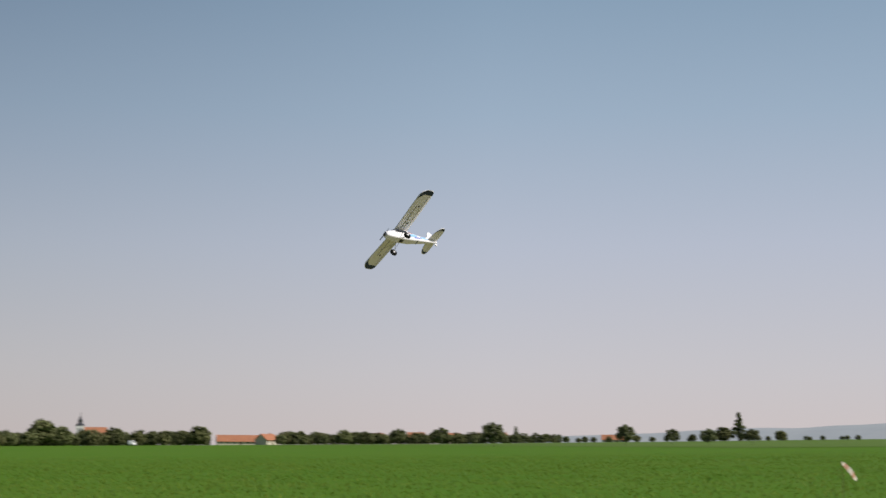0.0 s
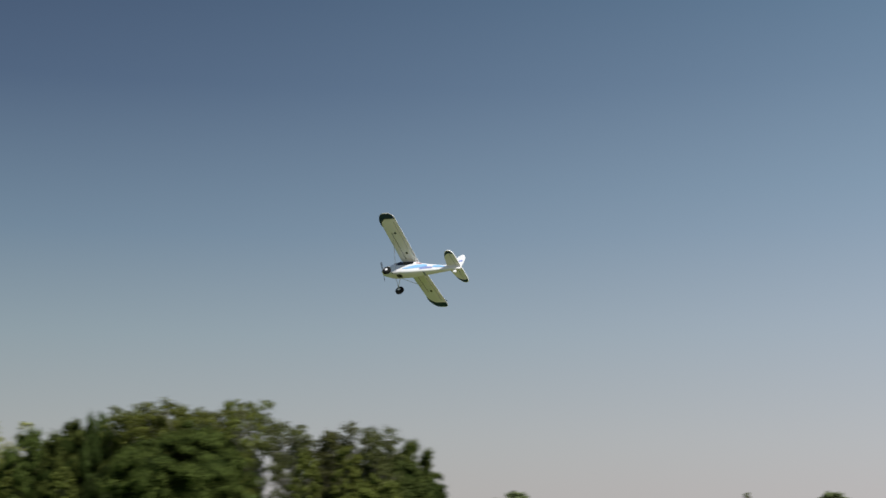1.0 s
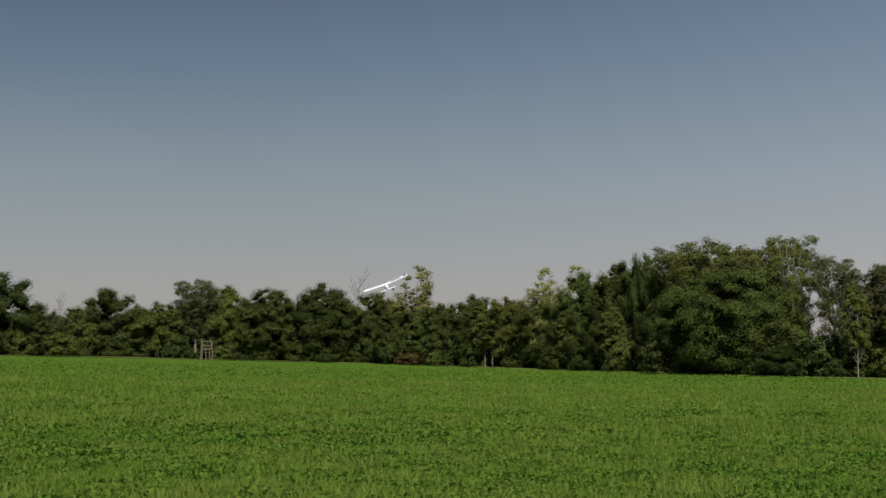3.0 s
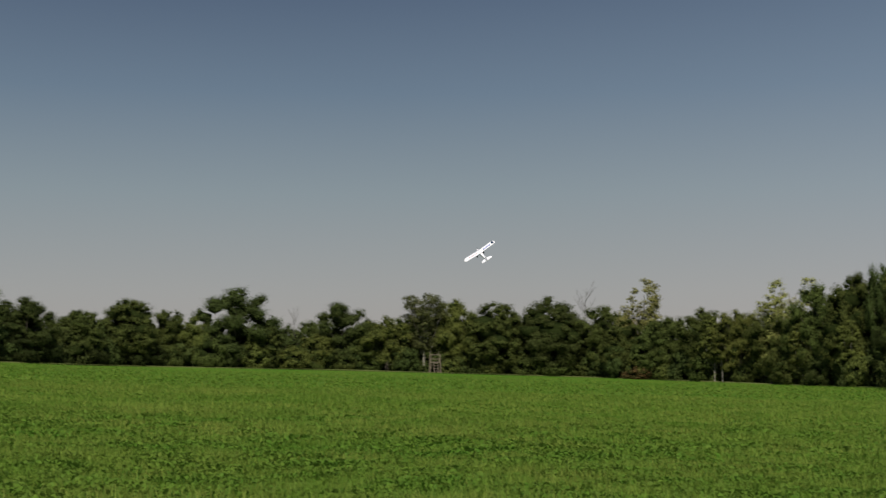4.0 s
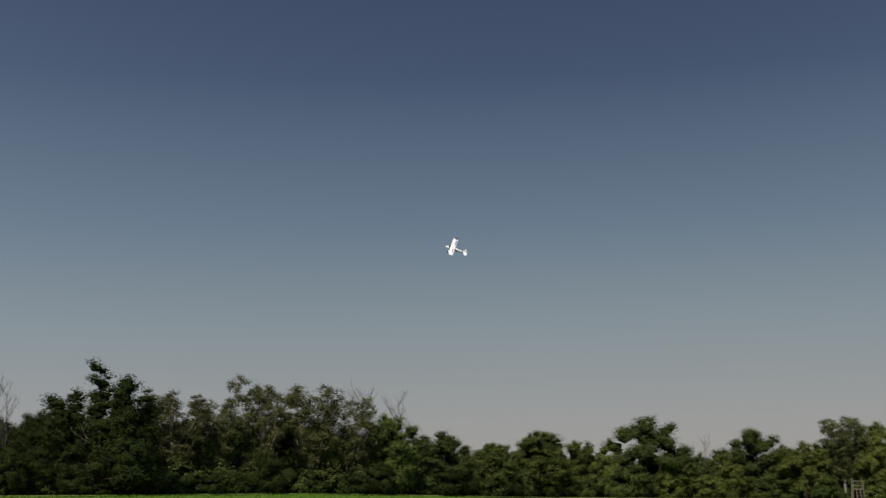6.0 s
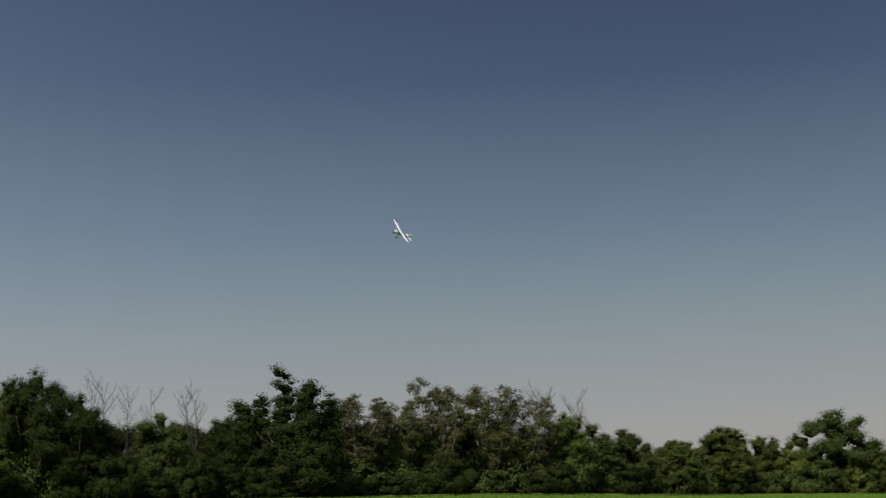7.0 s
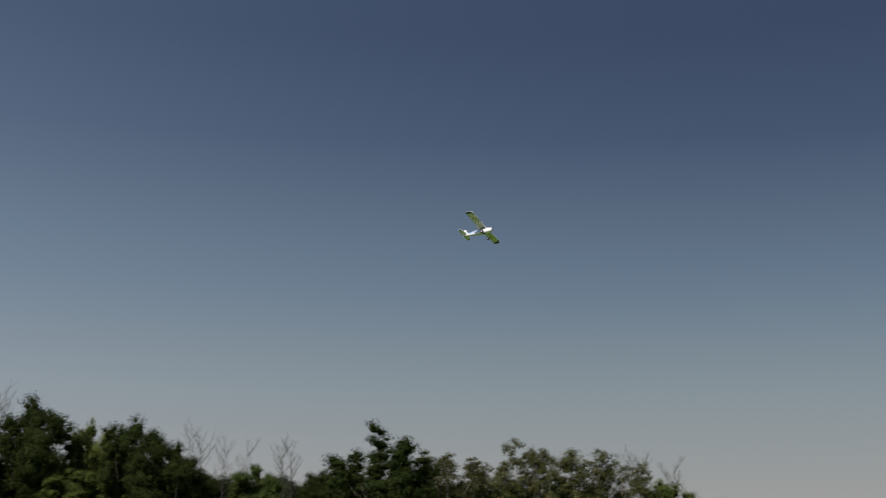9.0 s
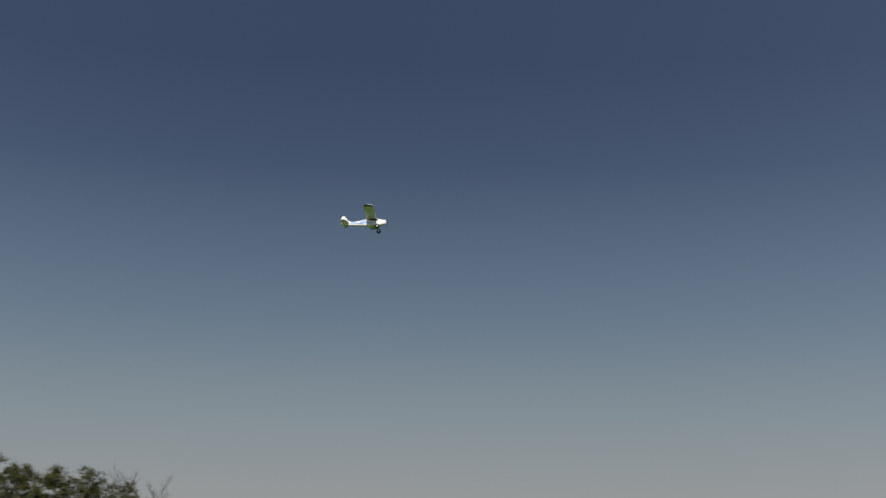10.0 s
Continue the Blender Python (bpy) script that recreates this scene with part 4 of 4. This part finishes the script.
def build_high_seat(az, r):
    """A hunter's wooden high seat on four legs, with a ladder."""
    root = new("high_seat")
    root.matrix_basis = Matrix.Translation(spot(az, r)) @ pose(0, 0, 0, 0, 0, az + 8)
    for x in (-0.55, 0.55):
        for y in (-0.5, 0.5):
            bm = bmesh.new()
            tube(bm, [Vector((x * 1.25, y * 1.2, -0.1)), Vector((x, y, 2.7 if y > 0 else 2.3))], [0.06, 0.045], 7)
            part("leg", bm, M_WEATHERED, root)
    for z in (1.35, 1.75, 2.3):
        bm = bmesh.new()
        tube(bm, [Vector((-0.66, -0.54, z)), Vector((0.66, -0.54, z))], [0.045, 0.04], 7)
        part("rail", bm, M_WEATHERED, root)
    bm = bmesh.new()
    box(bm, -0.6, -0.5, 1.28, 0.6, 0.5, 1.34, 0.01)
    part("platform", bm, M_WEATHERED, root)
    for x in (-0.25, 0.25):
        bm = bmesh.new()
        tube(bm, [Vector((x, -1.1, -0.1)), Vector((x, -0.55, 1.45))], [0.04, 0.035], 7)
        part("ladder_rail", bm, M_WEATHERED, root)
    for k in range(4):
        f = 0.2 + 0.22 * k
        bm = bmesh.new()
        tube(bm, [Vector((-0.3, -1.1 + 0.55 * f, -0.1 + 1.55 * f)), Vector((0.3, -1.1 + 0.55 * f, -0.1 + 1.55 * f))], [0.025, 0.025], 6)
        part("rung", bm, M_WEATHERED, root)
    tagged(root, "weathered wooden hunting high seat before the wood", "high seat")


build_high_seat(90.35, 181.2)


# ---- the model aeroplane: x to its right wing, y ahead, z up ----
SPAN, LE, TE, WING_Z, RISE = 0.668, 0.06, -0.145, 0.088, 0.062


def wing_edges(x):
    """Leading and trailing edge at the distance x from the middle: straight, with a rounded tip."""
    u = min(1.0, max(0.0, (abs(x) - 0.54) / (SPAN - 0.54)))
    v = min(1.0, max(0.0, (abs(x) - 0.605) / (SPAN - 0.605)))
    return LE - 0.115 * (1 - math.sqrt(max(0, 1 - u * u))), TE + 0.065 * (1 - math.sqrt(max(0, 1 - v * v)))


def wing_low(x):
    return WING_Z + RISE * abs(x)


def build_wing(root):
    bm = bmesh.new()
    xs = [0, 0.1, 0.3, 0.5, 0.54, 0.57, 0.595, 0.615, 0.632, 0.646, 0.656, 0.662, 0.665]
    xs = [-x for x in xs[:0:-1]] + xs
    rings = []
    for x in xs:
        le, te = wing_edges(x)
        c = le - te
        t = 0.03 * min(1.0, (c / 0.205)) * (1.0 if abs(x) < 0.6 else max(0.25, 1 - ((abs(x) - 0.6) / 0.065) ** 2 * 0.8))
        ring = []
        for f, h in ((0, 0.25), (0.03, 0.6), (0.12, 0.9), (0.3, 1.0), (0.55, 0.75), (0.8, 0.35), (1.0, 0.1), (1.0, 0.0), (0.6, 0.0), (0.15, 0.0), (0.03, 0.03)):
            ring.append(Vector((x, le - f * c, wing_low(x) + t * h)))
        rings.append(ring)
    loft(bm, rings)
    wing = smooth(part("wing", bm, M_FOAM, root, "white foam wing with rounded tips"))
    wing.location.y, wing.scale = -0.01, (1.03, 1.01, 1)

    def patch(name, xs2, front, back, material, sgn, top=False, label=""):
        b2 = bmesh.new()
        rows = []
        for x in xs2:
            z = wing_low(x) + (0.031 if top else 0) + (0.002 if top else -0.002)
            zz = z + (0.001 if top else -0.001)
            rows.append([Vector((sgn * x, front(x), z)), Vector((sgn * x, back(x), z)), Vector((sgn * x, back(x), zz)), Vector((sgn * x, front(x), zz))])
        loft(b2, rows)
        return part(name, b2, material, wing, label)

    for sgn in (-1, 1):
        tipx = [0.592, 0.605, 0.62, 0.635, 0.647, 0.655]
        patch("tip_decal", tipx, lambda x: wing_edges(x)[0] - 0.004, lambda x: wing_edges(x)[1] + 0.004, M_NAVY, sgn, label="dark navy wing-tip flash")
        patch("edge_decal", [0.50, 0.53, 0.56, 0.58, 0.591], lambda x: wing_edges(x)[0] - 0.003, lambda x: wing_edges(x)[0] - 0.005 - 0.06 * ((x - 0.5) / 0.09) ** 1.8, M_NAVY, sgn, label="dark navy leading-edge flash")
        patch("spar_line", [0.07, 0.42], lambda x: -0.012, lambda x: -0.016, M_BLACK, sgn)
        patch("aileron_gap", [0.2, 0.56], lambda x: -0.104, lambda x: -0.107, M_GREY, sgn)
        for x, y in ((0.41, -0.055), (0.15, -0.062)):
            b2 = bmesh.new()
            tube(b2, [Vector((sgn * x, y, wing_low(x) + 0.004)), Vector((sgn * x, y, wing_low(x) - 0.006))], [0.012, 0.011], 12)
            part("servo_cover", b2, M_BLACK, wing, "small round black servo cover")
    # on top, the right wing carries a grey panel and a dark curl at the tip
    patch("top_panel", [0.14, 0.3, 0.46], lambda x: -0.055, lambda x: -0.095 - 0.02 * x, M_VIOLET, 1, True, "violet-grey stripe on the wing's top")
    patch("top_curl", [0.53, 0.56, 0.59, 0.615], lambda x: 0.03 - 22 * (x - 0.575) ** 2, lambda x: -0.09 - 0.5 * (x - 0.53), M_NAVY, 1, True, "dark curl on the wing's top")
    patch("top_stripe", [0.12, 0.3, 0.5], lambda x: -0.06, lambda x: -0.072, M_RED, -1, True, "thin red stripe on the wing's top")
    for sgn in (-1, 1):
        bm = bmesh.new()
        tube(bm, [Vector((sgn * 0.045, 0.05, -0.055)), Vector((sgn * 0.34, 0.0, wing_low(0.34)))], [0.0022, 0.0022], 6)
        part("wing_strut", bm, M_STEEL, root, "thin wire wing strut")


BODY = [(0.250, 0.027, -0.035, 0.028), (0.246, 0.033, -0.041, 0.033), (0.19, 0.042, -0.056, 0.043), (0.12, 0.051, -0.070, 0.058), (0.05, 0.052, -0.073, 0.084),
        (-0.14, 0.049, -0.066, 0.086), (-0.22, 0.042, -0.054, 0.066), (-0.34, 0.033, -0.040, 0.052), (-0.50, 0.021, -0.018, 0.042), (-0.652, 0.010, 0.004, 0.036)]


def body_at(y):
    ys = [b[0] for b in BODY][::-1]
    return [float(np.interp(y, ys, [b[i] for b in BODY][::-1])) for i in (1, 2, 3)]


def rounded(y, w, lo, hi, n=4, grow=0.0):
    """A rounded rectangle across the body at y."""
    w, lo, hi = w + grow, lo - grow, hi + grow
    r = min(w, (hi - lo) / 2) * 0.45
    ring = []
    for cx, cz, a0 in ((w - r, hi - r, 0), (-w + r, hi - r, 90), (-w + r, lo + r, 180), (w - r, lo + r, 270)):
        for k in range(n + 1):
            a = radians(a0 + 90 * k / n)
            ring.append(Vector((cx + r * math.cos(a), y, cz + r * math.sin(a))))
    return ring


def side_patch(root, name, sgn, outline, material, label=""):
    """A thin decal on the body's side; outline: y, share of the height above and below, along the body."""
    bm = bmesh.new()
    rows = []
    for y, lo, hi in outline:
        w, b, t = body_at(y)
        z0, z1 = b + (t - b) * lo, b + (t - b) * hi
        rows.append([Vector((sgn * (w + 0.0015), y, z0)), Vector((sgn * (w + 0.0015), y, z1)), Vector((sgn * (w + 0.003), y, z1)), Vector((sgn * (w + 0.003), y, z0))])
    loft(bm, rows)
    part(name, bm, material, root, label)


def flat_panel(bm, outline, thick, upright):
    """A thin panel with the given outline (pairs), lying or upright."""
    rows = []
    for k in (-0.5, 0.5):
        rows.append([Vector((k * thick, a, b)) if upright else Vector((a, b, k * thick)) for a, b in outline])
    loft(bm, rows)


def rounded_outline(keys, n=6):
    """A smooth closed outline through the keys."""
    out, m = [], len(keys)
    for i in range(m):
        p0, p1, p2, p3 = (Vector((*keys[(i + k - 1) % m], 0)) for k in range(4))
        for j in range(n):
            t = j / n
            q = 0.5 * ((2 * p1) + (p2 - p0) * t + (2 * p0 - 5 * p1 + 4 * p2 - p3) * t * t + (3 * p1 - p0 - 3 * p2 + p3) * t ** 3)
            out.append((q.x, q.y))
    return out


def build_aeroplane():
    root = new("model_aeroplane")
    bm = bmesh.new()
    loft(bm, [rounded(y, w, lo, hi) for y, w, lo, hi in BODY])
    body = smooth(part("fuselage", bm, M_FOAM, root, "white foam fuselage with blue flashes"))
    build_wing(root)
    for sgn in (-1, 1):
        side_patch(body, "blue_flash", sgn, [(-0.02, 0.30, 0.34), (-0.09, 0.28, 0.50), (-0.17, 0.34, 0.66), (-0.24, 0.46, 0.80), (-0.29, 0.60, 0.78)], M_SKYBLUE, "sky-blue side flash")
        side_patch(body, "violet_flash", sgn, [(-0.22, 0.20, 0.40), (-0.28, 0.25, 0.54), (-0.36, 0.35, 0.55)], M_VIOLET, "violet-blue side flash")
        side_patch(body, "pale_flash", sgn, [(-0.36, 0.50, 0.75), (-0.42, 0.45, 0.85), (-0.50, 0.5, 0.7)], M_SKYBLUE, "sky-blue side flash")
        side_patch(body, "red_flash", sgn, [(-0.15, 0.80, 0.84), (-0.22, 0.84, 0.89)], M_RED, "small red side flash")
        side_patch(body, "side_window", sgn, [(0.09, 0.70, 0.78), (0.055, 0.64, 0.90), (-0.045, 0.65, 0.92), (-0.115, 0.71, 0.90)], M_CANOPY, "smoked side window")
    bm = bmesh.new()
    rows = []
    for y in (0.13, 0.09, 0.052):
        w, lo, hi = body_at(y)
        rows.append([Vector((-w * 0.85, y, hi + 0.0012)), Vector((w * 0.85, y, hi + 0.0012)), Vector((w * 0.85, y, hi + 0.004)), Vector((-w * 0.85, y, hi + 0.004))])
    loft(bm, rows)
    part("windscreen", bm, M_CANOPY, body, "dark smoked windscreen")
    bm = bmesh.new()
    box(bm, -0.022, -0.01, -0.0755, 0.022, 0.05, -0.0735, 0.0005)
    part("belly_plate", bm, M_BLACK, body, "black plate under the belly")
    bm = bmesh.new()
    box(bm, -0.03, -0.285, -0.05, 0.03, -0.262, -0.046, 0.0005)
    part("belly_band", bm, M_GREY, body, "grey band under the tail boom")
    # nose
    bm = bmesh.new()
    tube(bm, [Vector((0, 0.248, -0.002)), Vector((0, 0.258, -0.002)), Vector((0, 0.272, -0.002)), Vector((0, 0.283, -0.002))], [0.019, 0.018, 0.011, 0.002], 14)
    smooth(part("spinner", bm, M_BLACK, root, "black plastic spinner"))
    bm = bmesh.new()
    for sgn in (-1, 1):
        rows = []
        for f in (0.05, 0.3, 0.6, 0.85, 1.0):
            c, a = 0.0055 * (0.6 + 1.2 * f * (1.2 - f)), radians(38 - 24 * f)
            x, dx, dz = sgn * 0.10 * f, c * math.cos(a), c * math.sin(a)
            rows.append([Vector((x, dz * sgn - 0.001, dx)), Vector((x, dz * sgn + 0.001, dx)), Vector((x, -dz * sgn + 0.001, -dx)), Vector((x, -dz * sgn - 0.001, -dx))])
        loft(bm, rows)
    prop = part("propeller", bm, M_BLACK, root, "black two-bladed propeller")
    # undercarriage
    for sgn in (-1, 1):
        bm = bmesh.new()
        tube(bm, [Vector((sgn * 0.03, 0.085, -0.068)), Vector((sgn * 0.11, 0.072, -0.122)), Vector((sgn * 0.152, 0.07, -0.134))], [0.0035] * 3, 6)
        tube(bm, [Vector((sgn * 0.03, 0.03, -0.070)), Vector((sgn * 0.11, 0.07, -0.122))], [0.003] * 2, 6)
        part("gear_leg", bm, M_STEEL, root, "bent steel wire gear leg")
        bm = bmesh.new()
        c = Vector((sgn * 0.147, 0.07, -0.134))
        prof = ((-0.017, 0.022), (-0.019, 0.036), (-0.012, 0.044), (0.0, 0.046), (0.012, 0.044), (0.019, 0.036), (0.017, 0.022))
        loft(bm, [[c + Vector((dx, r * math.cos(k * math.tau / 24), r * math.sin(k * math.tau / 24))) for k in range(24)] for dx, r in prof])
        wheel = smooth(part("wheel", bm, M_TYRE, root, "fat black rubber wheel"))
        bm = bmesh.new()
        tube(bm, [c + Vector((-0.0195, 0, 0)), c + Vector((-0.0125, 0, 0)), c + Vector((0.0125, 0, 0)), c + Vector((0.0195, 0, 0))], [0.010, 0.024, 0.024, 0.010], 20)
        part("hub", bm, M_FOAM, wheel, "white plastic wheel hub")
    # tail
    bm = bmesh.new()
    keys = [(0.0, -0.50), (0.09, -0.515), (0.17, -0.545), (0.21, -0.585), (0.205, -0.63), (0.15, -0.65), (0.0, -0.65), (-0.15, -0.65), (-0.205, -0.63), (-0.21, -0.585), (-0.17, -0.545), (-0.09, -0.515)]
    flat_panel(bm, rounded_outline(keys), 0.008, False)
    stab = part("tailplane", bm, M_FOAM, root, "white tailplane with dark tips")
    stab.location, stab.scale = (0, -0.005, 0.035), (1.07, 1.03, 1)
    for sgn in (-1, 1):
        for z, name in ((-0.0055, "tip_decal"),):
            bm = bmesh.new()
            keys = [(0.135, -0.528), (0.17, -0.547), (0.206, -0.585), (0.203, -0.625), (0.165, -0.645), (0.178, -0.60), (0.165, -0.565)]
            flat_panel(bm, [(sgn * a, b) for a, b in keys], 0.001, False)
            part(name, bm, M_NAVY, stab, "dark navy tail tip").location.z = z
        bm = bmesh.new()
        box(bm, sgn * 0.03 if sgn > 0 else -0.19, -0.603, -0.0053, 0.19 if sgn > 0 else -0.03, -0.600, -0.0043)
        part("elevator_hinge", bm, M_GREY, stab)
    bm = bmesh.new()
    keys = [(-0.46, 0.045), (-0.53, 0.09), (-0.575, 0.155), (-0.61, 0.188), (-0.645, 0.18), (-0.665, 0.13), (-0.668, 0.06), (-0.66, 0.0), (-0.62, 0.01), (-0.54, 0.03)]
    flat_panel(bm, rounded_outline(keys), 0.010, True)
    fin = part("fin", bm, M_FOAM, root, "white rounded fin and rudder")
    fin.location.y = -0.012
    for sgn in (-1, 1):
        bm = bmesh.new()
        flat_panel(bm, [(-0.655, 0.095), (-0.595, 0.085), (-0.56, 0.075), (-0.595, 0.105), (-0.652, 0.118)], 0.001, True)
        part("fin_stripe", bm, M_VIOLET, fin, "violet stripe on the fin").location.x = sgn * 0.006
    bm = bmesh.new()
    tube(bm, [Vector((0, -0.60, 0.005)), Vector((0, -0.63, -0.03))], [0.0025, 0.0025], 6)
    strut = part("tail_leg", bm, M_STEEL, root)
    bm = bmesh.new()
    tube(bm, [Vector((-0.006, -0.632, -0.034)), Vector((0.006, -0.632, -0.034))], [0.016, 0.016], 16)
    part("tail_wheel", bm, M_FOAM, strut, "small white tail wheel")
    tagged(root, "white foam high-wing model aeroplane, blue flashes and black wheels", "model aeroplane")
    return root, prop


aeroplane, propeller = build_aeroplane()


def motions():
    FLIGHT = [
        (0.0, pose(-4.32, 16.53, 4.23, 1.0, 39.7, 150.9)), (0.2, pose(-5.30, 13.67, 4.12, 2.0, 36.5, 142.7)),
        (0.4, pose(-6.57, 11.31, 4.10, 2.4, 37.0, 135.9)), (0.6, pose(-8.19, 9.46, 4.12, 2.9, 38.9, 129.5)),
        (0.8, pose(-10.04, 7.94, 4.14, 2.7, 37.6, 124.7)), (1.0, pose(-12.31, 6.89, 4.22, 4.9, 35.2, 118.2)),
        (1.2, pose(-14.97, 6.18, 4.39, 2.9, 36.3, 109.6)), (1.4, pose(-17.46, 5.74, 4.56, 1.4, 35.1, 103.8)),
        (1.5, pose(-18.69, 5.32, 4.51, 0.6, 34.9, 100.3)), (1.8, pose(-22.80, 5.34, 4.45, -3.9, 30.4, 90.2)),
        (2.0, pose(-26.18, 5.04, 4.34, -6.6, 21.5, 86.6)), (2.2, pose(-28.62, 5.04, 4.06, -8.6, 9.0, 84.8)),
        (3.3, pose(-44.58, 4.67, 3.92, 22.1, -28.6, 82.0)), (3.5, pose(-46.61, 3.99, 4.43, 27.0, -32.1, 83.3)),
        (4.0, pose(-53.78, 1.40, 6.47, 38.3, -33.6, 95.8)), (4.5, pose(-55.63, -2.46, 8.54, 42.2, -31.4, 119.5)),
        (5.0, pose(-58.28, -6.98, 10.77, 40.5, -37.3, 137.6)), (5.5, pose(-55.67, -11.19, 11.67, 34.0, -37.0, 158.1)),
        (6.0, pose(-55.50, -15.88, 12.49, 26.9, -40.8, -178.8)), (6.2, pose(-53.80, -17.31, 12.46, 23.8, -39.2, -165.9)),
        (7.3, pose(-47.07, -24.36, 12.71, 11.9, -53.1, -103.1)), (7.5, pose(-44.71, -24.49, 12.44, 9.9, -51.6, -97.0)),
        (8.0, pose(-37.58, -22.37, 11.15, 13.5, -47.8, -73.6)), (8.5, pose(-33.72, -19.45, 10.64, 12.6, -42.9, -39.0)),
        (9.0, pose(-31.02, -15.04, 10.21, 4.0, -24.9, -11.5)), (9.5, pose(-28.35, -9.75, 9.60, 1.0, -8.1, 0.8)),
        (10.0, pose(-27.59, -4.94, 9.33, 3.9, -6.2, 3.0)),
    ]
    walk(aeroplane, FLIGHT)
    walk(propeller, [(k / FPS, pose(0, 0.264, -0.002, 0, k * 67.0 % 360, 0)) for k in range(301)])


motions()
